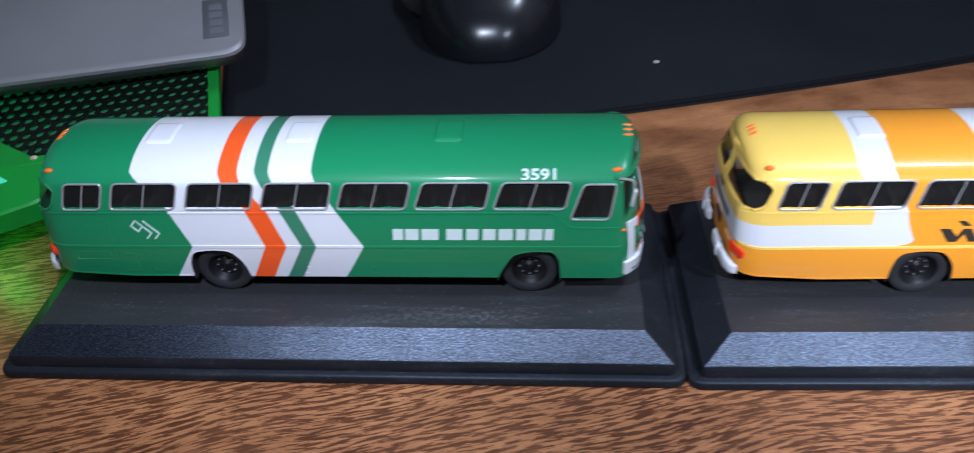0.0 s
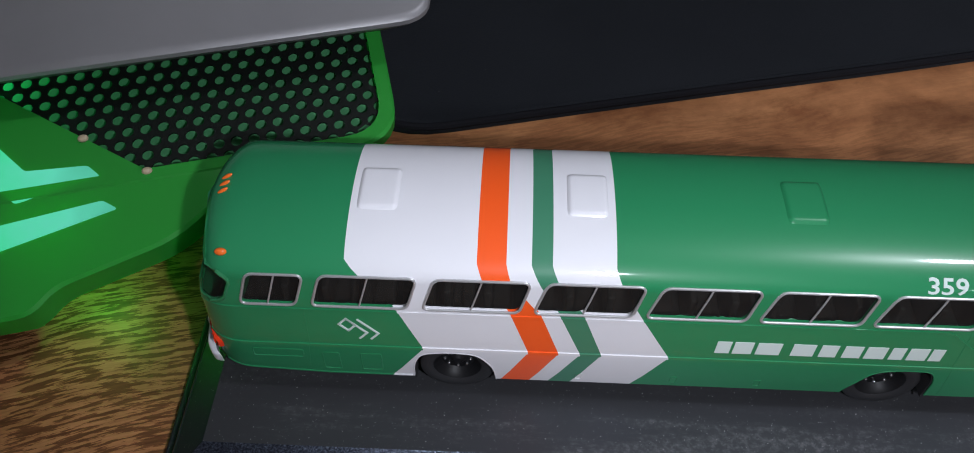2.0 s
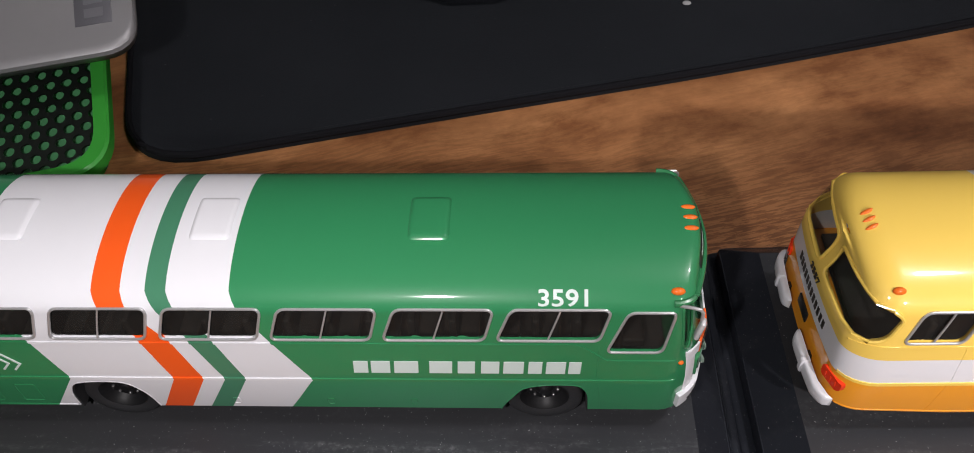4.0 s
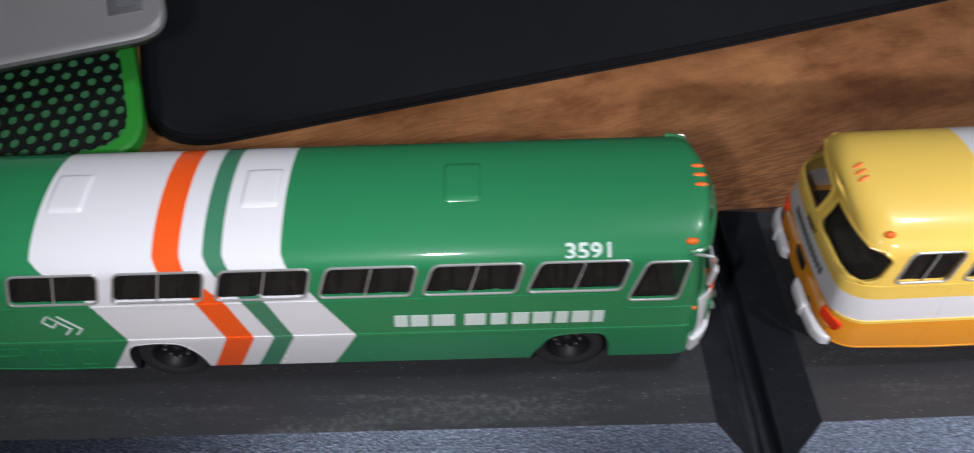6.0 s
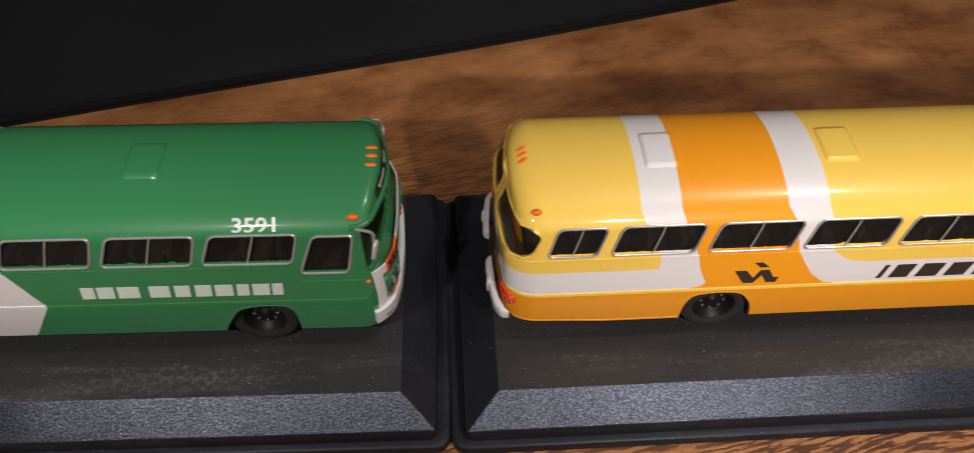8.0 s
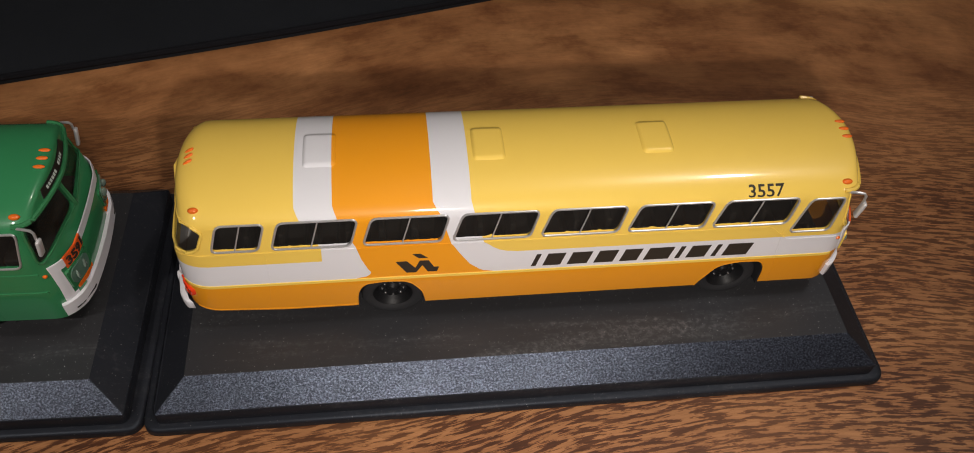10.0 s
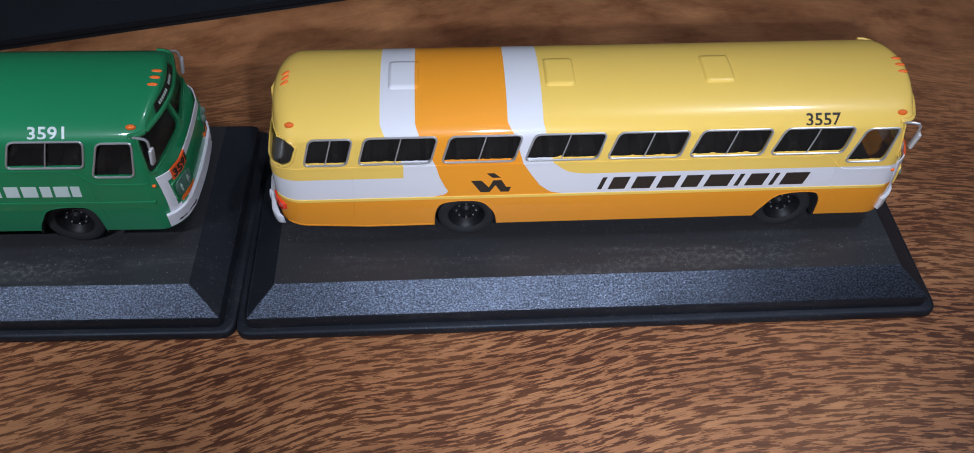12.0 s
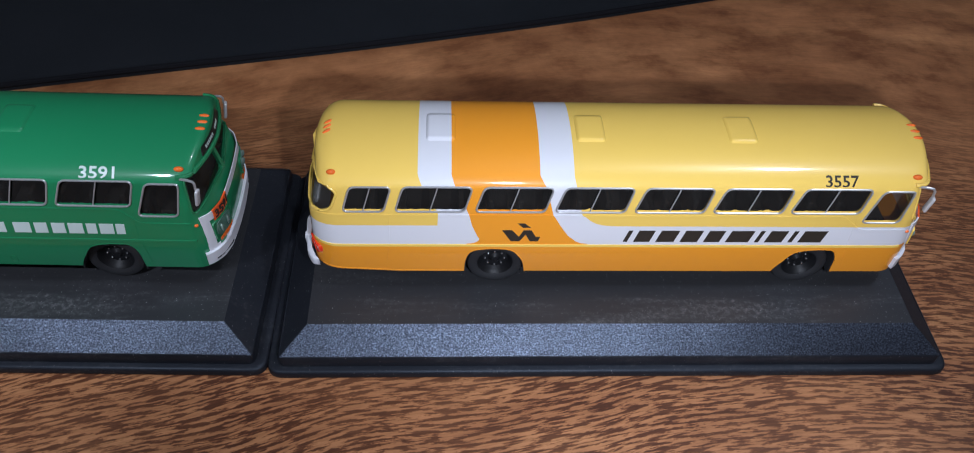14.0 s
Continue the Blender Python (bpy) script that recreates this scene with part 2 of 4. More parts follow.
def wood_material():
    mat = material("brown_wood_laminate", (0.2, 0.09, 0.04), 0.42, Specular_IOR_Level=0.4)
    t = mat.node_tree
    b = t.nodes["Principled BSDF"]
    # the grain wanders: shift the coordinates by a slow noise before stretching them
    tc = t.nodes.new("ShaderNodeTexCoord")
    slow = t.nodes.new("ShaderNodeTexNoise")
    slow.inputs["Scale"].default_value, slow.inputs["Detail"].default_value = 7.0, 2.0
    t.links.new(tc.outputs["Object"], slow.inputs["Vector"])
    sub = t.nodes.new("ShaderNodeVectorMath")
    sub.operation = "MULTIPLY_ADD"
    sub.inputs[1].default_value = (0.0, 0.035, 0.0)
    t.links.new(slow.outputs["Color"], sub.inputs[0])
    t.links.new(tc.outputs["Object"], sub.inputs[2])

    # towards the end of the desk the grain swings round
    sep = t.nodes.new("ShaderNodeSeparateXYZ")
    t.links.new(tc.outputs["Object"], sep.inputs[0])
    swing = (E(t, sep.outputs[0]) - 0.10).clip(0.0, 0.4)
    lift = t.nodes.new("ShaderNodeCombineXYZ")
    t.links.new((swing * swing * 0.74).socket, lift.inputs[1])
    bent = t.nodes.new("ShaderNodeVectorMath")
    t.links.new(sub.outputs[0], bent.inputs[0])
    t.links.new(lift.outputs[0], bent.inputs[1])

    def along(stretch):
        mp = t.nodes.new("ShaderNodeMapping")
        mp.vector_type = "TEXTURE"
        mp.inputs["Scale"].default_value = (1.0 / stretch, 1.0, 1.0)
        mp.inputs["Rotation"].default_value = (0, 0, radians(16.5))
        t.links.new(bent.outputs[0], mp.inputs[0])
        return mp.outputs[0]

    pores = noise_tex(t, along(0.118), 960, 8, 0.62)
    lines = noise_tex(t, along(0.07), 1500, 4, 0.65)
    broad = noise_tex(t, along(0.22), 60, 4, 0.6)
    blotch = noise_tex(t, along(0.6), 24, 5, 0.65)
    base = ramp(t, broad, [(0.28, (0.30, 0.130, 0.052)), (0.50, (0.40, 0.186, 0.077)), (0.74, (0.49, 0.245, 0.104))])
    fine = ramp(t, lines, [(0.36, (0.72, 0.68, 0.66)), (0.62, (1.10, 1.09, 1.08))])
    dark = ramp(t, pores, [(0.450, (0.21, 0.145, 0.115)), (0.492, (0.36, 0.27, 0.225)), (0.514, (1, 1, 1))])
    patch = ramp(t, noise_tex(t, coords(t), 14, 3), [(0.30, (0.72, 0.72, 0.72)), (0.60, (1, 1, 1))])
    # the back of the desk is worn smoother: its pores are paler
    worn = (E(t, sep.outputs[1]) * -13.0 + 1.32).clip(0.10, 1.0)
    col = mix(t, worn * 0.9, base, mix(t, 1.0, base, fine, "MULTIPLY"))
    mottle = ramp(t, noise_tex(t, along(0.55), 62, 6, 0.7), [(0.36, (0.50, 0.40, 0.34)), (0.50, (0.86, 0.82, 0.79)), (0.64, (1.12, 1.10, 1.08))])
    col = mix(t, worn * -0.9 + 1.0, col, mix(t, 1.0, col, mottle, "MULTIPLY"))
    patch = mix(t, 1.0, patch, mix(t, worn, (0, 0, 0), (1, 1, 1)), "MULTIPLY")
    col = mix(t, patch, col, mix(t, 1.0, col, dark, "MULTIPLY"))
    tint = ramp(t, blotch, [(0.34, (0.62, 0.53, 0.48)), (0.62, (1.10, 1.07, 1.05))])
    col = mix(t, worn * -0.55 + 1.0, col, mix(t, 1.0, col, tint, "MULTIPLY"))
    t.links.new(col, b.inputs["Base Color"])
    bump(mat, pores, 0.2, 0.0003)
    vary_rough(mat, blotch, 0.38, 0.55)
    return mat


M_WOOD = wood_material()


def cloth_material():
    mat = material("black_mat_cloth", (0.009, 0.010, 0.013), 0.8, Specular_IOR_Level=0.14)
    t = mat.node_tree
    n = noise_tex(t, coords(t), 1800, 2)
    bump(mat, n, 0.35, 0.0004)
    lint = noise_tex(t, coords(t), 420, 2, 0.4)
    spots = ramp(t, lint, [(0.76, (0, 0, 0)), (0.82, (1, 1, 1))])
    cloud = noise_tex(t, coords(t), 12, 4)
    base = ramp(t, cloud, [(0.3, (0.0104, 0.0121, 0.0152)), (0.7, (0.0158, 0.0180, 0.0220))])
    t.links.new(mix(t, spots, base, (0.05, 0.05, 0.055)), t.nodes["Principled BSDF"].inputs["Base Color"])
    return mat


M_CLOTH = cloth_material()
M_STITCH = material("black_stitching", (0.008, 0.008, 0.010), 0.9, Specular_IOR_Level=0.1)
M_MOUSE = material("black_mouse_plastic", (0.010, 0.011, 0.014), 0.24)
M_MOUSEBTN = material("satin_mouse_plastic", (0.013, 0.013, 0.014), 0.35)


def laptop_material():
    mat = material("grey_laptop_shell", (0.30, 0.30, 0.33), 0.42, 0.25)
    t = mat.node_tree
    bump(mat, noise_tex(t, coords(t), 2200, 2), 0.08, 0.0001)
    c = ramp(t, noise_tex(t, coords(t), 18, 5), [(0.3, (0.20, 0.197, 0.205)), (0.7, (0.24, 0.236, 0.245))])
    t.links.new(c, t.nodes["Principled BSDF"].inputs["Base Color"])
    return mat


M_LAPTOP = laptop_material()
M_BADGE = material("dark_badge", (0.16, 0.16, 0.18), 0.35, 0.5)
M_BADGEMARK = material("light_badge_mark", (0.20, 0.20, 0.22), 0.35, 0.4)
M_DARKRUBBER = material("dark_foot_rubber", (0.01, 0.01, 0.01), 0.7)


def cooler_plastic():
    mat = material("translucent_green_plastic", (0.042, 0.40, 0.052), 0.35)
    t = mat.node_tree
    b = t.nodes["Principled BSDF"]
    tr = t.nodes.new("ShaderNodeBsdfTranslucent")
    tr.inputs[0].default_value = (0.01, 0.45, 0.01, 1)
    m = t.nodes.new("ShaderNodeMixShader")
    m.inputs[0].default_value = 0.4
    t.links.new(b.outputs[0], m.inputs[1])
    t.links.new(tr.outputs[0], m.inputs[2])
    t.links.new(m.outputs[0], t.nodes["Material Output"].inputs[0])
    bump(mat, noise_tex(t, coords(t), 700, 3), 0.08, 0.0002)
    return mat


M_COOLER = cooler_plastic()
M_MESH = material("black_steel_mesh", (0.010, 0.013, 0.011), 0.32, 0.3)
M_UNDER = material("green_fan_plastic", (0.06, 0.22, 0.095), 0.35)


def led_material():
    """Lit light guide: deep green where the strip starts, pale towards its tip."""
    mat = material("led_light_guide", (0.03, 0.30, 0.10), 0.4)
    t = mat.node_tree
    b = t.nodes["Principled BSDF"]
    tc = t.nodes.new("ShaderNodeTexCoord")
    sep = t.nodes.new("ShaderNodeSeparateXYZ")
    t.links.new(tc.outputs["Object"], sep.inputs[0])
    along = (E(t, sep.outputs[0]) * 1000.0 + 62.0) * (1 / 54.0)
    cloudy = E(t, noise_tex(t, coords(t), 70, 3)) * 0.5
    glow = ramp(t, (along + cloudy - 0.25).socket, [(0.0, (0.0, 0.40, 0.03)), (0.40, (0.02, 0.60, 0.20)), (0.75, (0.12, 0.58, 0.41)), (1.0, (0.08, 0.38, 0.28))])
    t.links.new(glow, b.inputs["Emission Color"])
    b.inputs["Emission Strength"].default_value = 0.85
    return mat


M_LED = led_material()
M_PALE = material("pale_screw", (0.45, 0.36, 0.24), 0.5)
M_WALL = material("plain_wall_paint", (0.5, 0.48, 0.45), 0.8)
# dark so the bus roofs catch no bright reflection from this unseen wall
M_DARKWALL = material("unseen_dark_wall", (0.10, 0.10, 0.11), 0.8)
M_CEIL = material("plain_ceiling_paint", (0.7, 0.7, 0.7), 0.8)
M_LINT = material("grey_lint", (0.35, 0.35, 0.36), 0.9)

# ---- shape helpers (millimetres in, metres in the mesh) ----
K = 0.001


def part(name, bm, mat, parent=None, label="", smooth=35):
    me = bpy.data.meshes.new(name)
    bm.to_mesh(me)
    bm.free()
    for m in (mat if isinstance(mat, (list, tuple)) else [mat]):
        me.materials.append(m)
    ob = new(name, me)
    finish(me, smooth)
    if parent:
        ob.parent = parent
    if label:
        tagged(ob, label)
    return ob


def finish(me, smooth=35):
    if smooth:
        me.polygons.foreach_set("use_smooth", [True] * len(me.polygons))
        me.set_sharp_from_angle(angle=radians(smooth))
    me.update()


def share(name, me, parent, m=None):
    ob = new(name, me)
    ob.parent = parent
    if m is not None:
        ob.matrix_basis = m
    return ob


def thing(name, label, category, m=None, group="", kind=""):
    ob = new(name)
    ob.empty_display_size = 0.01
    if m is not None:
        ob.matrix_world = m
    return tagged(ob, label, category, group, kind)


def rings(bm, loops, close_first=True, close_last=True, cyclic=True):
    """Skin between loops of points (mm)."""
    vs = [[bm.verts.new(Vector(p) * K) for p in loop] for loop in loops]
    n = len(vs[0])
    for a, b in zip(vs, vs[1:]):
        for i in range(n if cyclic else n - 1):
            j = (i + 1) % n
            bm.faces.new((a[i], a[j], b[j], b[i]))
    if close_first:
        bm.faces.new(list(reversed(vs[0])))
    if close_last:
        bm.faces.new(vs[-1])
    return vs


def fix_normals(bm):
    bmesh.ops.recalc_face_normals(bm, faces=bm.faces[:])
    return bm


def rounded(points, radius, steps=4):
    """A polygon with its corners rounded; points 2D, radius one or one each."""
    out, n = [], len(points)
    for i in range(n):
        p0, p1, p2 = (Vector(points[(i + k) % n]) for k in (-1, 0, 1))
        r = radius[i] if isinstance(radius, (list, tuple)) else radius
        d0, d2 = (p0 - p1), (p2 - p1)
        r = min(r, d0.length * 0.49, d2.length * 0.49)
        if r <= 0:
            out.append(tuple(p1))
            continue
        a, b = p1 + d0.normalized() * r, p1 + d2.normalized() * r
        for k in range(steps + 1):
            s = k / steps
            q = a * (1 - s) ** 2 + p1 * 2 * s * (1 - s) + b * s * s
            out.append((q.x, q.y))
    return out


def tube(bm, path, r, closed=False, sides=8):
    """A round bar along points (mm)."""
    pts = [Vector(p) for p in path]
    n = len(pts)
    loops = []
    for i, p in enumerate(pts):
        a = pts[(i - 1) % n] if closed or i else p
        b = pts[(i + 1) % n] if closed or i < n - 1 else p
        d = (b - a).normalized()
        ref = Vector((0, 1, 0)) if abs(d.y) < 0.8 else Vector((0, 0, 1))
        s = d.cross(ref).normalized()
        u = s.cross(d)
        loops.append([p + (s * math.cos(q) + u * math.sin(q)) * r for q in (2 * math.pi * k / sides for k in range(sides))])
    if closed:
        loops.append(loops[0])
    vs = [[bm.verts.new(q * K) for q in loop] for loop in (loops[:-1] if closed else loops)]
    if closed:
        vs.append(vs[0])
    for a, b in zip(vs, vs[1:]):
        for i in range(sides):
            j = (i + 1) % sides
            bm.faces.new((a[i], a[j], b[j], b[i]))
    if not closed:
        bm.faces.new(list(reversed(vs[0])))
        bm.faces.new(vs[-1])
    return bm


def lathe(profile, steps=40, axis="y"):
    """Turn (radius, along) points (mm) round an axis."""
    bm = bmesh.new()
    loops = []
    for k in range(steps):
        a = 2 * math.pi * k / steps
        loops.append([bm.verts.new(Vector((r * math.cos(a), s, r * math.sin(a)) if axis == "y" else (r * math.cos(a), r * math.sin(a), s)) * K) for r, s in profile])
    for k in range(steps):
        a, b = loops[k], loops[(k + 1) % steps]
        for i in range(len(profile) - 1):
            bm.faces.new((a[i], a[i + 1], b[i + 1], b[i]))
    bmesh.ops.remove_doubles(bm, verts=bm.verts[:], dist=1e-7)
    return fix_normals(bm)


def blob(bm, centre, rx, ry, rz, turn=None):
    m = Matrix.Translation(Vector(centre) * K) @ (turn.to_4x4() if turn else Matrix()) @ Matrix.Diagonal((rx * K, ry * K, rz * K, 1))
    bmesh.ops.create_uvsphere(bm, u_segments=14, v_segments=8, radius=1.0, matrix=m)
    return bm


def block(bm, lo, hi, bevel=0.0, seg=2):
    m = Matrix.Translation((Vector(lo) + Vector(hi)) * K / 2) @ Matrix.Diagonal(((hi[0] - lo[0]) * K, (hi[1] - lo[1]) * K, (hi[2] - lo[2]) * K, 1))
    made = bmesh.ops.create_cube(bm, size=1.0, matrix=m)
    if bevel:
        es = list({e for v in made["verts"] for e in v.link_edges})
        bmesh.ops.bevel(bm, geom=es, offset=bevel * K, segments=seg, affect="EDGES", profile=0.5)
    return bm


def prism(bm, outline, place, depth0, depth1):
    """A flat outline carried from depth0 to depth1; place(a, b, depth) gives a point in mm."""
    rings(bm, [[place(a, b, d) for a, b in outline] for d in (depth0, depth1)])
    return bm


def boolean(me_a, me_b, how):
    a, b = bpy.data.objects.new("cut_a", me_a), bpy.data.objects.new("cut_b", me_b)
    scene.collection.objects.link(a), scene.collection.objects.link(b)
    mod = a.modifiers.new("cut", "BOOLEAN")
    mod.operation, mod.object, mod.solver = how, b, "EXACT"
    got = bpy.data.meshes.new_from_object(a.evaluated_get(bpy.context.evaluated_depsgraph_get()))
    bpy.data.objects.remove(a), bpy.data.objects.remove(b)
    return got


def mesh_of(bm, name="work"):
    me = bpy.data.meshes.new(name)
    bm.to_mesh(me)
    bm.free()
    return me


# ---- room and desk ----
def room():
    # unseen shell, added to close the space round the desk
    x0, x1, y0, y1, z0, z1 = -1500, 2000, -2000, 1200, -750, 1900
    for name, lo, hi, mat in (("wall_north", (x0, y1, z0), (x1, y1 + 100, z1), M_DARKWALL), ("wall_south", (x0, y0 - 100, z0), (x1, y0, z1), M_WALL),
                              ("wall_west", (x0 - 100, y0, z0), (x0, y1, z1), M_WALL), ("wall_east", (x1, y0, z0), (x1 + 100, y1, z1), M_WALL),
                              ("floor", (x0, y0, z0 - 100), (x1, y1, z0), M_WALL), ("ceiling", (x0, y0, z1), (x1, y1, z1 + 100), M_CEIL)):
        tagged(part(name, block(bmesh.new(), lo, hi), mat, smooth=0), "plain matt painted room surface, added out of view", name.split("_")[0], kind="structure")


def desk():
    d = thing("desk", "brown wood-grain laminate desk top under the models", "desk")
    part("desktop", block(bmesh.new(), (-700, -450, -25), (1000, 700, 0), 1.5), M_WOOD, d)
    for x in (-660, 960):
        for y in (-410, 660):
            part("leg", block(bmesh.new(), (x - 20, y - 20, -750), (x + 20, y + 20, -25), 2), M_WOOD, d)


room()
desk()


# ---- display plinths ----
def plinth(m):
    t = thing("display_base", "black plastic display base with grainy sloping edges, on the desk", "display base", m, "display bases of the model buses")
    def rect(x, y0, y1, r, z):
        return [(a, b, z) for a, b in rounded([(-x, y0), (x, y0), (x, y1), (-x, y1)], r, 5)]
    bm = bmesh.new()
    rings(bm, [rect(98.8, -40.6, 39.6, 4.0, 0.05), rect(99.6, -41.3, 40.3, 4.5, 0.5), rect(99.6, -41.3, 40.3, 4.5, 2.0), rect(99.5, -41.2, 40.2, 4.5, 2.5), rect(99.2, -40.9, 39.9, 4.3, 2.85), rect(98.6, -40.4, 39.5, 4.2, 3.05), rect(96.6, -38.8, 38.0, 3.6, 3.1)])
    part("flange", fix_normals(bm), M_PLINTH_RIM, t)
    bm = bmesh.new()
    rings(bm, [rect(96.4, -39.2, 38.3, 2.4, 3.0), rect(96.4, -39.2, 38.3, 2.4, 6.4), rect(96.0, -38.9, 37.9, 2.2, 7.0)])
    part("side_band", fix_normals(bm), M_PLINTH_RIM, t)
    bm = bmesh.new()
    rings(bm, [rect(95.9, -38.8, 37.8, 0.8, 6.9), rect(88.3, -31.9, 31.5, 0.5, 12.8), rect(88.0, -31.6, 31.2, 0.5, 13.0)], close_last=False)
    fix_normals(bm)
    for f in bm.faces:
        f.material_index = 1 if abs(f.normal.x) > 0.4 else 0
    slope = part("bevel", bm, M_PLINTH_EDGE, t, "grained sloping black edge, smooth at the ends")
    slope.data.materials.append(M_PLINTH_RIM)
    bm = bmesh.new()
    rings(bm, [rect(88.0, -31.6, 31.2, 0.5, 12.6), rect(88.0, -31.6, 31.2, 0.5, 13.0)])
    part("top_plate", fix_normals(bm), M_PLINTH_TOP, t, "smooth scuffed black top with bounced light painted on its front strip")
    return t


plinth(Matrix())
plinth(YELLOW)

# ---- model buses ----
YC, X0, X1 = 2.9, -86.4, 87.3      # centre line, rear end, front end
ROOF_A, ROOF_B, ROOF_Z = 18.3, 7.5, 49.5
SIDE = ((20.6, 20.0), (20.9, 24.0), (20.9, 31.0), (20.5, 35.0), (19.75, 41.0), (19.62, 42.0), (19.5, 43.0), (18.95, 46.3), (18.3, 49.5))


REAR_PULL = 0.27


def step(v, a, b):
    v = min(1.0, max(0.0, (v - a) / (b - a)))
    return v * v * (3 - 2 * v)


def nose_pull(z):
    """How much the body narrows at the very front: rounded below, sharper at glass and brow."""
    low, glass, brow = 0.40, 0.10, 0.10
    w = low + (glass - low) * step(z, 39.1, 40.5)
    return w + (brow - w) * step(z, 51.5, 52.3)


def nose_x(u, z):
    """Front face: full fascia, a two-piece windscreen raked back, an overhanging brow."""
    low = X1 + 0.6 * (1 - (u / 13.0) ** 2) - 0.03 * max(0.0, 27.0 - z)
    glass = 86.2 - 0.15 * abs(u) - 0.24 * (z - 40.6)
    brow = 86.3 - 3.5 * (abs(u) / 16.0) ** 1.8 - 0.22 * max(0.0, z - 52.5)
    x = low + (glass - low) * step(z, 39.3, 40.5)
    return x + (brow - x) * step(z, 51.5, 52.3)


def half_width(z):
    if z >= ROOF_Z:
        return ROOF_A * math.sqrt(max(0.0, 1 - ((z - ROOF_Z) / ROOF_B) ** 2))
    zs = [p[1] for p in SIDE]
    return float(np.interp(z, zs, [p[0] for p in SIDE]))


def roof_z(h):
    return ROOF_Z + ROOF_B * math.sqrt(max(0.0, 1 - (h / ROOF_A) ** 2))


def ended(x, h, z, inset=0.0):
    """Carry a point of the straight body (h: signed half width) into the rounded ends."""
    dr, df = x - X0, X1 - x
    top = min(1.0, max(0.0, (z - 30.0) / 20.0))
    bow = 1 - (h / 21.0) ** 2
    s = 1 if h > 0 else -1
    if x < -62 and z < 26:
        z += 1.5 * min(1.0, (-62 - x) / 22) * (26 - z) / 6
    if dr < 8:
        q = 1 - max(dr, 0.0) / 8
        k = 1 - math.sqrt(max(0.0, 1 - q * q))
        h = s * abs(h) * (1 - REAR_PULL * k)
        x = x - 1.4 * bow * q + 3.0 * step(z, 42.0, 55.0) * q
        z = z - 3.4 * k * top + 1.0 * k * (1 - top)
    if df < 8:
        df = max(0.0, df - inset)
        q = 1 - df / (8 - inset)
        k = 1 - math.sqrt(max(0.0, 1 - q * q))
        h = s * abs(h) * (1 - nose_pull(z) * k)
        x = X1 - 8 + (nose_x(h, z) - inset - X1 + 8) * q
        if z > 52.0:
            r = max(0.0, 1 - df / 3.0)
            z = z - 1.3 * (1 - math.sqrt(max(0.0, 1 - r * r))) * min(1.0, (z - 52.0) / 3.0)
    return Vector((x, YC + h, z))


def on_side(x, z, out=0.0, side=-1):
    """A point on the flank or roof at x and height z, lifted out by so much."""
    h, h2 = half_width(z - 0.05), half_width(z + 0.05)
    nrm = Vector((0, 0.1, h - h2)).normalized()
    p = ended(x, side * h, z)
    return p + Vector((0, side * nrm.y, nrm.z)) * out


def on_roof(x, h, out=0.0):
    z = roof_z(abs(h))
    nrm = Vector((0, h / ROOF_A ** 2, (z - ROOF_Z) / ROOF_B ** 2)).normalized()
    return ended(x, h, z) + nrm * out


def loft(inset, z_low):
    prof = []
    for h, z in SIDE:
        if z > z_low:
            prof.append((h - inset, z))
    prof.insert(0, (half_width(z_low) - inset, z_low))
    if z_low < 30:
        prof.insert(2, (half_width(27.5) - inset, 27.5))
    for k in range(1, 13):
        a = math.pi / 2 * k / 12
        prof.append(((ROOF_A - inset) * math.cos(a), ROOF_Z + (ROOF_B - inset) * math.sin(a)))
    full = [(-h, z) for h, z in prof] + [(h, z) for h, z in reversed(prof[:-1])]
    xs = [X0 + inset + d for d in (0, 0.1, 0.35, 0.8, 1.4, 2.2, 3.2, 4.6, 6.2, 8.0)]
    xs += list(np.linspace(X0 + 10.5, X1 - 11, 52))
    xs += [X1 - inset - d for d in (8, 6.4, 4.8, 3.4, 2.2, 1.2, 0.5, 0.15, 0)]
    bm = bmesh.new()
    vs = rings(bm, [[ended(x, h, z, inset) for h, z in full] for x in xs], False, False)
    n = len(full)
    half = n // 2
    for loop, flip in ((vs[0], True), (vs[-1], False)):
        rows = []
        for i in range(half):
            a, b = loop[i], loop[n - 1 - i]
            row = [a]
            for k in range(1, 12):
                p = a.co.lerp(b.co, k / 12)
                h = (p.y / K - YC)
                edge_h = abs(a.co.y / K - YC)
                w = 1 - (h / max(edge_h, 1e-6)) ** 2
                q = p.copy()
                if flip:
                    q.x -= 0.8 * w * K
                else:
                    q.x = (nose_x(h, full[i][1]) - inset) * K
                row.append(bm.verts.new(q))
            row.append(b)
            rows.append(row)
        tip = loop[half]
        for r0, r1 in zip(rows, rows[1:]):
            for k in range(12):
                bm.faces.new((r0[k], r0[k + 1], r1[k + 1], r1[k]))
        last = rows[-1]
        for k in range(12):
            bm.faces.new((last[k], last[k + 1], tip))
    # underside
    bmesh.ops.holes_fill(bm, edges=[e for e in bm.edges if e.is_boundary], sides=0)
    return fix_normals(bm)


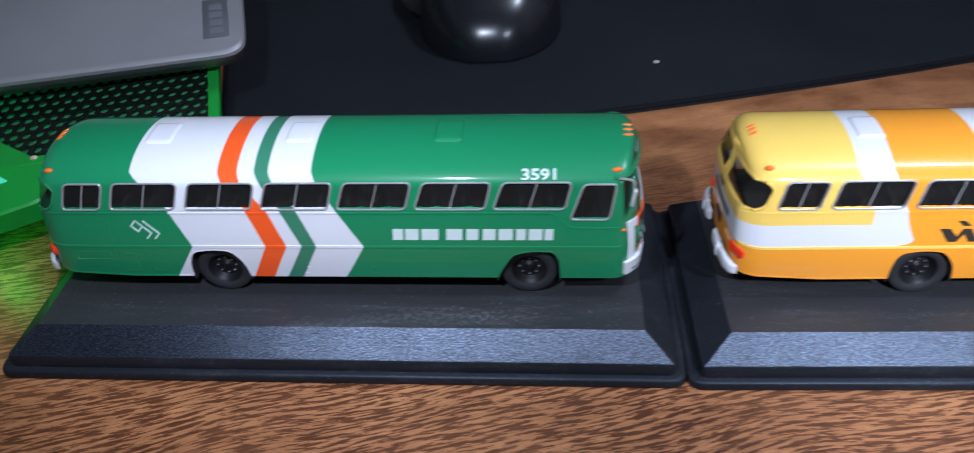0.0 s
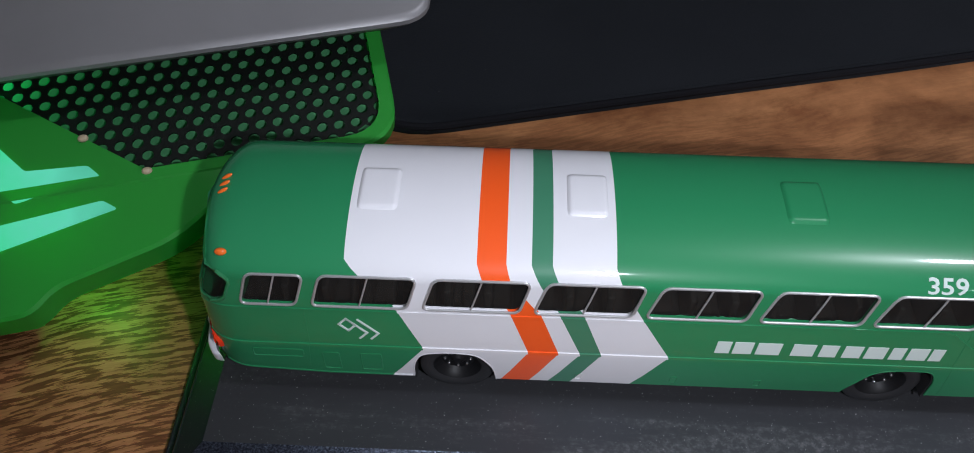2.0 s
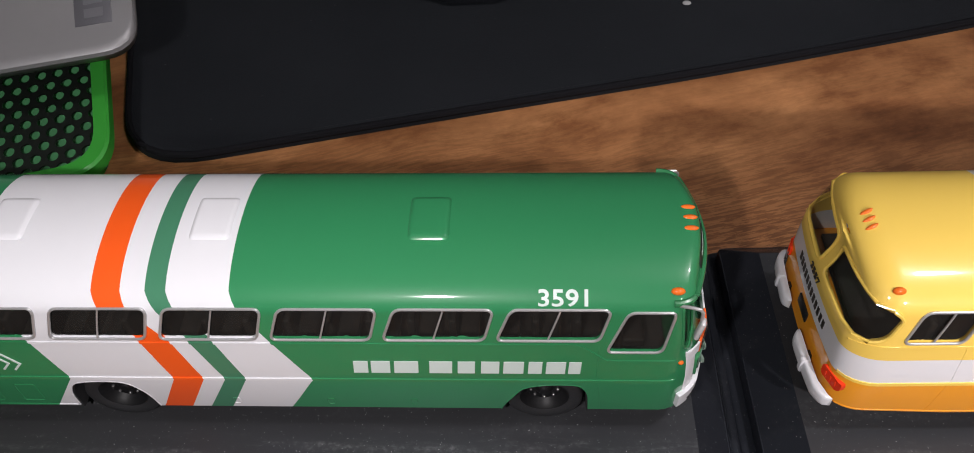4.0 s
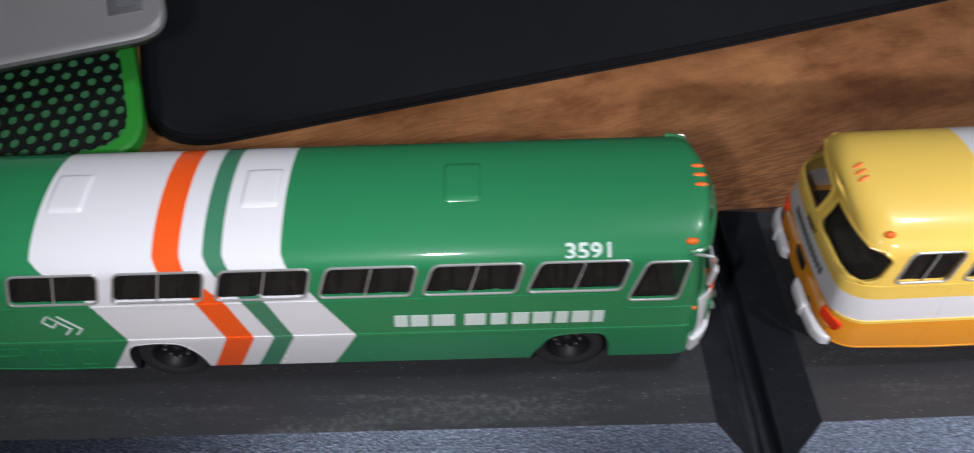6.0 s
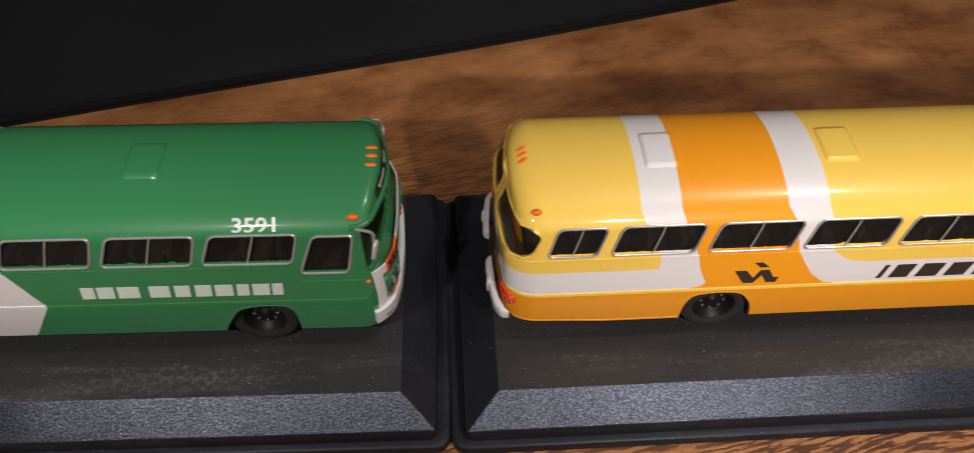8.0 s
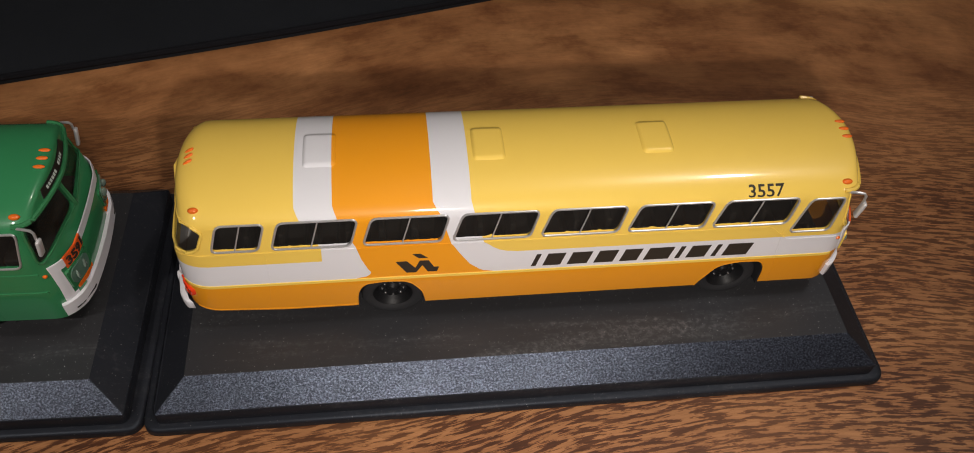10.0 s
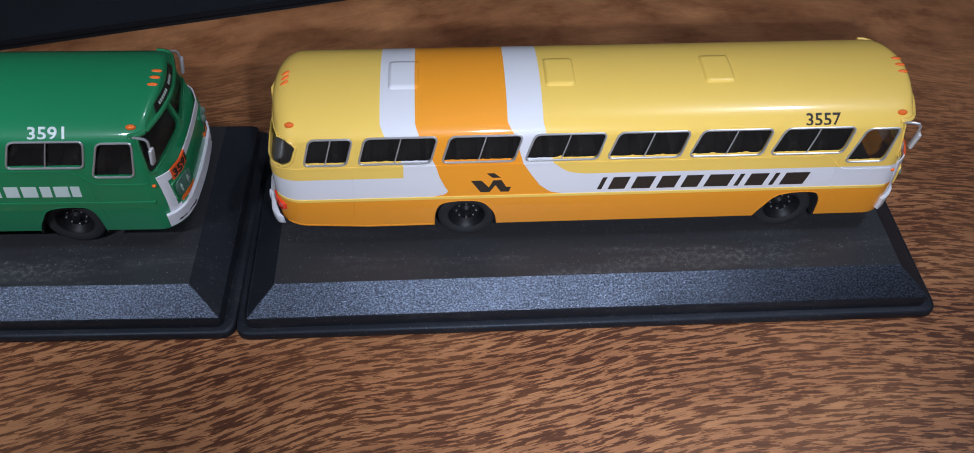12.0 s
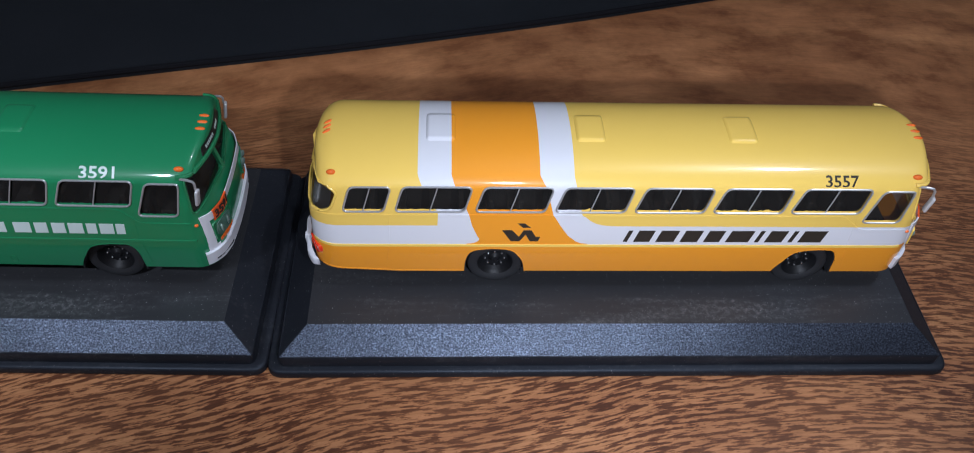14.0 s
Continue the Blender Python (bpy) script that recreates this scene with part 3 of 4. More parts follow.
def window_outline(i):
    if i == 1:
        return [(-76.9, 43.3), (-65.9, 43.3), (-63.6, 51.0), (-74.7, 51.0)]
    if i == 8:
        return [(67.2, 40.2), (77.8, 40.2), (80.0, 50.6), (70.9, 50.6)]
    x, n = -61.5 + 21.7 * (i - 2), i - 2
    lean = 1.0 + 0.2 * n
    return [(x - 1.3 + 0.08 * n, 43.35), (x + 17.5 + 0.25 * n, 43.35), (x + 18.7 + lean, 51.1), (x + lean, 51.1)]


ARCHES = ([(-43.9, 15.0), (-43.6, 25.0), (-42.0, 29.2), (-36.0, 30.1), (-30.2, 29.6), (-26.8, 25.0), (-25.3, 15.0)],
          [(45.2, 15.0), (47.4, 22.2), (51.2, 28.7), (56.5, 29.9), (62.8, 29.7), (64.5, 26.4), (65.1, 15.0)])
REAR_PANE = "rear"
FRONT_PANE = [(0.5, 40.8), (25.0, 40.7), (25.0, 51.2), (0.5, 51.3)]


def pane_limit(pane, z, slack=0.0):
    """How far along the flank a curved end pane reaches, at height z."""
    if pane is REAR_PANE:
        high, low = max(0.0, z - slack - 48.2) / 2.8, max(0.0, 45.0 - z - slack) / 2.3
        return -80.2 + 0.40 * (z - 43.5) + slack - 3.0 * high ** 2.2 - 2.4 * low ** 2.2
    return 81.7 - 0.10 * (z - 41.0) - slack


def rear_cutter(bm, side, slack=0.0):
    """The rear opening, level by level: rounded beside the middle post and at its end on the flank."""
    lo, hi, r = 42.7 - slack, 51.0 + slack, 1.6
    loops = []
    for k in range(25):
        z = lo + (hi - lo) * (1 - math.cos(math.pi * k / 24)) / 2
        d = max(0.0, r - min(z - lo, hi - z))
        y = YC + side * (1.4 - slack + r - math.sqrt(max(0.0, r * r - d * d)))
        x, far = pane_limit(REAR_PANE, z, slack), YC + side * 25.0
        loops.append([(-110.0, y, z), (-110.0, far, z), (x, far, z), (x, y, z)])
    rings(bm, loops)
    return bm


def make_cutters():
    bm = bmesh.new()
    for i in range(1, 9):
        prism(bm, rounded(window_outline(i), 1.5), lambda a, b, d: (a, d, b), -40, 40)
    for s in (-1, 1):
        rear_cutter(bm, s)
        prism(bm, rounded(FRONT_PANE, 2.2, 5), lambda a, b, d: (d or pane_limit(FRONT_PANE, b), YC + s * a, b), 0, 110)
    for arch in ARCHES:
        prism(bm, rounded(arch, 2.2), lambda a, b, d: (a, d, b), -40, 40)
    return fix_normals(bm)


def make_body():
    shell = boolean(mesh_of(loft(0.0, 20.0)), mesh_of(loft(0.9, 31.5)), "DIFFERENCE")
    got = boolean(shell, mesh_of(make_cutters()), "DIFFERENCE")
    finish(got, 32)
    return got


BODY = make_body()


def letters(text, place, heavy=0.03):
    """Built-in lettering as a thin raised print; place(a, b, out) maps the unit square onto a surface."""
    cu = bpy.data.curves.new("lettering", "FONT")
    cu.body, cu.resolution_u, cu.offset = text, 3, heavy
    ob = bpy.data.objects.new("lettering", cu)
    scene.collection.objects.link(ob)
    me = bpy.data.meshes.new_from_object(ob.evaluated_get(bpy.context.evaluated_depsgraph_get()))
    bpy.data.objects.remove(ob)
    bm = bmesh.new()
    bm.from_mesh(me)
    xs, ys = [v.co.x for v in bm.verts], [v.co.y for v in bm.verts]
    bmesh.ops.triangulate(bm, faces=bm.faces[:])
    ext = bmesh.ops.extrude_face_region(bm, geom=bm.faces[:])
    top = {v for v in ext["geom"] if isinstance(v, bmesh.types.BMVert)}
    lx, hx, ly, hy = min(xs), max(xs), min(ys), max(ys)
    for v in bm.verts:
        v.co = place((v.co.x - lx) / (hx - lx), (v.co.y - ly) / (hy - ly), 0.12 if v in top else -0.1) * K
    return fix_normals(bm)


def decal(outline, out=0.1, side=-1):
    """A thin painted shape on the flank from (x, z) points."""
    bm = bmesh.new()
    rings(bm, [[on_side(a, b, d, side) for a, b in outline] for d in (-0.1, out)])
    return fix_normals(bm)


def strip(xa, xb, za, zb, out, side=-1, n=60):
    """A long thin moulding along the flank; za, zb may change along x."""
    bm = bmesh.new()
    loops = []
    for x in np.linspace(xa, xb, n):
        a, b = (f(x) if callable(f) else f for f in (za, zb))
        loops.append([on_side(x, a, -0.15, side), on_side(x, a + 0.08, out, side), on_side(x, b - 0.08, out, side), on_side(x, b, -0.15, side)])
    rings(bm, loops)
    return fix_normals(bm)


def stroke(points, w, out=0.11, side=-1):
    """A line of paint of width w through (x, z) points."""
    bm = bmesh.new()
    for (ax, az), (bx, bz) in zip(points, points[1:]):
        d = Vector((bx - ax, bz - az)).normalized()
        n, e = Vector((-d.y, d.x)) * w / 2, d * w / 2
        a, b = Vector((ax, az)) - e, Vector((bx, bz)) + e
        quad = [a - n, b - n, b + n, a + n]
        rings(bm, [[on_side(q.x, q.y, k, side) for q in quad] for k in (-0.1, out)])
    return fix_normals(bm)


def window(bus, i, side, paint):
    o = window_outline(i)
    ring = rounded(o, 1.5, 5)
    frame_ = part("window", tube(bmesh.new(), [on_side(a, b, 0.08 if side < 0 else -0.3, side) for a, b in ring], 0.30, True), M_CHROME, bus, "silver window surround")
    (x0, z0), (x1, _), (x2, z1), (x3, _) = o
    if i != 8:
        xm0, xm1 = (x0 + x1) / 2, (x3 + x2) / 2
        part("divider", tube(bmesh.new(), [on_side(xm0 + (xm1 - xm0) * k / 4, z0 + (z1 - z0) * k / 4, 0.0, side) for k in range(5)], 0.2), M_CHROME, frame_)
        halves = ([(x0, z0), (xm0, z0), (xm1, z1), (x3, z1)], [(xm0, z0), (x1, z0), (x2, z1), (xm1, z1)])
    else:
        halves = (o,)
    bm = bmesh.new()
    worn = [on_side(x0 + 0.8 + (x1 - x0 - 1.6) * k / 24, z0 + 0.5 + 0.5 * noise.noise(Vector((x0 + k * 0.9, i, 3.1))) ** 2 * 3, -0.4, side) for k in range(25)]
    low = [on_side(x0 + 0.6 + (x1 - x0 - 1.2) * k / 24, z0 - 0.3, -0.4, side) for k in range(25)]
    back = [on_side(x0 + 0.6 + (x1 - x0 - 1.2) * k / 24, z0 - 0.3, -0.55, side) for k in range(25)]
    rings(bm, [[a, b, c] for a, b, c in zip(low, worn, back)])
    part("sill", fix_normals(bm), paint, frame_, "rough painted sill")
    for q in halves:
        bm = bmesh.new()
        (a0, b0), (a1, _), (a2, b1), (a3, _) = q
        g = 0.25
        loops = []
        for k in range(5):
            s = -0.03 + 1.06 * k / 4
            l, r, zz = a0 + (a3 - a0) * s - g, a1 + (a2 - a1) * s + g, b0 + (b1 - b0) * s
            loops.append([on_side(l, zz, -0.55, side), on_side(r, zz, -0.55, side), on_side(r, zz, -0.85, side), on_side(l, zz, -0.85, side)])
        rings(bm, loops)
        part("pane", fix_normals(bm), M_GLASS, frame_)


def end_panes():
    """Curved rear and front glass: a thin inner shell cut to the openings."""
    shell = boolean(mesh_of(loft(0.35, 33.0)), mesh_of(loft(0.75, 32.0)), "DIFFERENCE")
    out = []
    for rear in (True, False):
        for s in (-1, 1):
            bm = bmesh.new()
            if rear:
                rear_cutter(bm, s, 0.5)
            else:
                grown = [(a + (0.5 if a > 5 else -0.3), b + (0.5 if b > 46 else -0.5)) for a, b in FRONT_PANE]
                prism(bm, rounded(grown, 2.2, 5), lambda a, b, d: (d or pane_limit(FRONT_PANE, b, 0.5), YC + s * a, b), 0, 110)
            me = boolean(shell, mesh_of(fix_normals(bm)), "INTERSECT")
            finish(me, 40)
            me.materials.clear()
            me.materials.append(M_ENDGLASS)
            out.append(me)
    return out


END_PANES = end_panes()


def wheel(bus, x, side):
    tyre_prof = [(5.2, -2.2), (6.0, -2.6), (7.2, -2.7), (7.9, -2.3), (8.2, -1.5), (8.2, 1.5), (7.9, 2.3), (7.2, 2.7), (6.0, 2.6), (5.2, 2.2), (5.2, -2.2)]
    y = YC + side * 16.3
    tyre = part("wheel", lathe(tyre_prof), M_RUBBER, bus, "black rubber tyre")
    tyre.matrix_basis = pose(x * K, y * K, (13.0 + 8.2) * K)
    s = side
    rim_prof = [(0.0, s * 1.1), (1.0, s * 1.0), (1.4, s * 0.6), (1.9, s * 0.2), (3.7, s * 0.1), (4.3, s * 1.0), (5.0, s * 2.0), (5.3, s * 2.2), (5.3, -s * 2.0), (0.0, -s * 2.0)]
    part("rim", lathe(rim_prof), M_RIM, tyre, "glossy black rim")
    for k in range(8):
        a = 2 * math.pi * k / 8
        bm = blob(bmesh.new(), (2.8 * math.cos(a), s * 0.3, 2.8 * math.sin(a)), 0.38, 0.45, 0.38)
        part("wheel_nut", bm, M_NUT, tyre)


def arch_path(arch, z):
    """The rounded outline of a wheel arch, down to height z on either side."""
    a, b = (np.interp(z, [p[1] for p in some], [p[0] for p in some]) for some in (arch[:2], arch[:-3:-1]))
    return [(float(a), z)] + [p for p in rounded(arch, 2.2, 5) if p[1] > z + 0.3] + [(float(b), z)]


def wheel_well(bus, arch, side):
    """A black liner that follows the arch and runs in behind the wheel."""
    path = arch_path(arch, 18.6)
    cx = (path[0][0] + path[-1][0]) / 2
    bm = bmesh.new()
    loops = []
    for a, b in path:
        d = Vector((cx - a, 18.0 - b)).normalized()
        near, deep = side * (half_width(max(b, 20.0)) - 0.45), side * 11.5
        p, q = (a + d.x * 0.12, b + d.y * 0.12), (a + d.x * 0.5, b + d.y * 0.5)
        loops.append([(p[0], YC + near, p[1]), (p[0], YC + deep, p[1]), (q[0], YC + deep, q[1]), (q[0], YC + near, q[1])])
    rings(bm, loops)
    part("wheel_well", fix_normals(bm), M_RUBBER, bus, "black wheel well")


def hatch(bus, x, mats):
    """A low rounded lid that follows the roof's curve."""
    bm = bmesh.new()
    h0, h1, w, r = -5.7, 5.7, 4.15, 1.2
    n = 16
    grid = []
    for i in range(n + 1):
        row = []
        for j in range(n + 1):
            a, b = -w + 2 * w * i / n, h0 + (h1 - h0) * j / n
            dx, dy = w - abs(a), min(b - h0, h1 - b)
            if dx < r and dy < r:
                d = r - math.hypot(r - dx, r - dy)
                if d < 0:
                    k = r / math.hypot(r - dx, r - dy)
                    a = math.copysign(w - r + (r - dx) * k, a)
                    b = (h0 + r - (r - dy) * k) if b < 0 else (h1 - r + (r - dy) * k)
                    d = 0
            else:
                d = min(dx, dy)
            lift = -0.15 if d <= 0 else 0.55 * min(1.0, d / 0.75) ** 0.6
            row.append(bm.verts.new(on_roof(x + a, b, lift) * K))
        grid.append(row)
    for i in range(n):
        for j in range(n):
            bm.faces.new((grid[i][j], grid[i + 1][j], grid[i + 1][j + 1], grid[i][j + 1]))
    part("roof_hatch", fix_normals(bm), mats, bus, smooth=60)


def marker(bus, p, mat, rx=0.9, ry=0.75, rz=0.6, turn=None):
    part("marker_light", blob(bmesh.new(), p, rx, ry, rz, turn), mat, bus, "small orange marker lamp")


def level(x, z):
    """The height on the straight body that the rounded end brings to height z."""
    a, b = z - 2.0, z + 8.0
    for _ in range(24):
        m = (a + b) / 2
        if ended(x, 1.0, m).z < z:
            a = m
        else:
            b = m
    return (a + b) / 2


def end_point(front, k, z, out=0.0):
    """A point on the flat of one end: k from -1 to 1 across it, at height z."""
    x = X1 if front else X0
    n = level(x, z)
    if front:
        u = k * half_width(n) * (1 - nose_pull(n))
        return Vector((nose_x(u, n) + out, YC + u, z))
    p = ended(x, k * half_width(n) + 1e-6, n)
    w = half_width(n) * (1 - REAR_PULL)
    edge_x = ended(x, half_width(n), n).x
    q = (p.y - YC) / max(w, 1e-6)
    return Vector((edge_x - (0.8 + out) * (1 - q * q) - out * q * q, p.y, z))


@functools.lru_cache(None)
def around_end(front, z, out, n=28, reach=6.0):
    """Points along the body's outline at height z round one end, from flank to flank."""
    xs = [X1 - reach * (1 - k / 6) for k in range(6)] if front else [X0 + reach * (1 - k / 6) for k in range(6)]
    left = []
    for x in xs:
        m = level(x, z)
        p = ended(x, -half_width(m), m)
        left.append(Vector((p.x, p.y, z)))
    mid = [end_point(front, k, z) for k in np.linspace(-1, 1, n)]
    right = [Vector((p.x, 2 * YC - p.y, p.z)) for p in reversed(left)]
    c = Vector(((X1 - 14) if front else (X0 + 14), YC, z))
    return [p + Vector(((p.x - c.x), (p.y - c.y) * 0.8, 0)).normalized() * out for p in left + mid + right]


def wrap(front, s, z, out=0.0, reach=8.0):
    """A point on one end, s mm along its outline from the middle (minus: the near side)."""
    line = around_end(front, z, out, 29, reach)
    mid = len(line) // 2
    step_, i, left = (1 if s > 0 else -1), mid, abs(s)
    while True:
        a, b = line[i], line[i + step_]
        d = (b - a).length
        if d >= left or i + step_ in (0, len(line) - 1):
            return a + (b - a) * (left / max(d, 1e-6))
        left -= d
        i += step_


def slab(front, outline, out0, out1, cuts=5):
    """A thin raised patch on one end; outline is a convex quad (s, z) or any outline."""
    bm = bmesh.new()
    if len(outline) == 4:
        (a0, b0), (a1, b1), (a2, b2), (a3, b3) = outline
        loops = []
        for i in range(cuts * 3 + 1):
            f = i / (cuts * 3)
            lo, hi = (a0 + (a1 - a0) * f, b0 + (b1 - b0) * f), (a3 + (a2 - a3) * f, b3 + (b2 - b3) * f)
            col = [(lo[0] + (hi[0] - lo[0]) * g, lo[1] + (hi[1] - lo[1]) * g) for g in np.linspace(0, 1, 4)]
            loops.append([wrap(front, a, b, out1) for a, b in col] + [wrap(front, a, b, out0) for a, b in reversed(col)])
        rings(bm, loops)
    else:
        rings(bm, [[wrap(front, a, b, d) for a, b in outline] for d in (out0, out1)])
    return fix_normals(bm)


def end_rim(bus, front, mat, r=0.32):
    """A raised surround round each of the two panes of one end."""
    pane, reach, inner, low, high = (FRONT_PANE, 8.0, 0.5, 40.75, 51.25) if front else (REAR_PANE, 10.0, 1.4, 42.7, 51.0)
    for s in (-1, 1):
        def flank(z):
            a = 14.0
            while a < 34 and (wrap(front, -a, z, 0.0, reach).x < pane_limit(pane, z)) != front:
                a += 0.1
            return s * a
        zs = [low + (high - low) * f for f in (0.006, 0.036, 0.085, 0.16, 0.28, 0.42, 0.57, 0.69, 0.78, 0.87, 0.93, 0.97, 0.994)]
        side = [(flank(z), z) for z in zs]
        if front:
            side = [side[0], side[-1]]
        o = rounded([(s * inner, low)] + side + [(s * inner, high)], [1.5] + [1.6 if front else 0] * len(side) + [1.5], 6)
        fine = [p for a, b in zip(o, o[1:] + o[:1]) for p in ((a[0] + (b[0] - a[0]) * f, a[1] + (b[1] - a[1]) * f) for f in (0, 0.2, 0.4, 0.6, 0.8))]
        part("end_window_rim", tube(bmesh.new(), [wrap(front, a, b, 0.05, reach) for a, b in fine], r, True, 7), mat, bus)


def band_round(front, z0, z1, out, mat, bus, name, label="", reach=6.0, lo=0, hi=None, smooth=40):
    """A raised band round one end, between heights z0 and z1."""
    zs = np.linspace(z0, z1, 4)
    low = [around_end(front, z, -0.4, reach=reach)[lo:hi] for z in zs]
    mids = [around_end(front, z, out, reach=reach)[lo:hi] for z in zs]
    loops = []
    for i in range(len(mids[0])):
        loops.append([low[0][i]] + [m[i] for m in mids] + [low[-1][i]])
    bm = bmesh.new()
    rings(bm, loops)
    return part(name, fix_normals(bm), mat, bus, label, smooth)


def bumper_piece(s0, s1, za, zb, half, out0, out1, n=24):
    """A rounded white bar along the rear outline from s0 to s1, its middle going from height za to zb."""
    loops = []
    for i in range(n + 1):
        f = i / n
        e = max(0.15, 1 - abs(2 * f - 1) ** 9) ** 0.5
        s, z, h = s0 + (s1 - s0) * f, za + (zb - za) * f, half * (0.55 + 0.45 * e)
        o = out0 + (out1 - out0) * e
        loops.append([wrap(False, s, z + k * h, d) for k, d in ((-1, out0), (-1, o - 0.5), (-0.85, o - 0.12), (-0.5, o), (0.5, o), (0.85, o - 0.12), (1, o - 0.5), (1, out0))])
    bm = bmesh.new()
    rings(bm, loops)
    return fix_normals(bm)


def bumper(bus, front):
    """White bumpers: one that wraps the nose, two short corner pieces at the rear."""
    if front:
        b = band_round(True, 21.4, 25.7, 1.0, M_WHITE, bus, "bumper", "glossy white bumper", 4.6)
        for s in (-1, 1):
            part("bumper_slot", tube(bmesh.new(), [wrap(True, s * a, 22.6, 1.0) for a in np.linspace(12.0, 20.0, 8)], 0.24), M_BLACKPAINT, b)
        return
    for s in (-1, 1):
        b = part("bumper", bumper_piece(s * 3.8, s * 20.6, 24.6, 22.9, 1.85, 1.1, 2.7, 30), M_WHITE, bus, "white rear corner bumper", 50)
        part("bumper_bracket", slab(False, [(s * 8.5, 23.2), (s * 10.0, 23.0), (s * 10.0, 24.8), (s * 8.5, 25.0)], -0.3, 1.3), M_BLACKPAINT, b)
        part("overrider", bumper_piece(s * 10.6, s * 12.0, 24.0, 23.8, 2.1, 1.2, 3.2, 6), M_WHITE, b, smooth=50)
        o = rounded([(s * 15.0, 27.5), (s * 20.6, 26.6), (s * 20.8, 29.4), (s * 15.2, 30.6)], 1.0, 4)
        lens = part("tail_light", slab(False, o, -0.2, 0.75), M_RED, bus, "red tail lamp")
        for a in (16.6, 18.0, 19.4):
            part("lens_rib", tube(bmesh.new(), [wrap(False, s * a, z, 0.78) for z in (27.6, 28.4, 29.3)], 0.16, sides=5), M_RED, lens)


def mirror(bus, side):
    base = on_side(81.4, 52.0 if side < 0 else 50.8, 0.0, side)
    o = side * (1.0 if side < 0 else 0.4)
    arm = [base + Vector(p) for p in ((0, 0, -0.2), (0.8, o * 0.6, 0.2), (2.4, o * 1.0, 0.3), (3.7, o * 1.3, 0.15), (4.2, o * 1.5, -0.5), (4.2, o * 1.7, -2.4))]
    m = part("mirror", tube(bmesh.new(), arm, 0.36), M_CHROME, bus, "silver door mirror on a bent arm")
    bm = block(bmesh.new(), (-0.5, -1.0, -2.7), (0.5, 1.0, 2.7), 0.45, 3)
    c = base + Vector((4.2, o * 1.9, -5.0))
    bm.transform(Matrix.Translation(c * K) @ pose(0, 0, 0, 0, 9, side * 10))
    part("mirror_head", bm, M_STEEL, m, "dull silver mirror head")


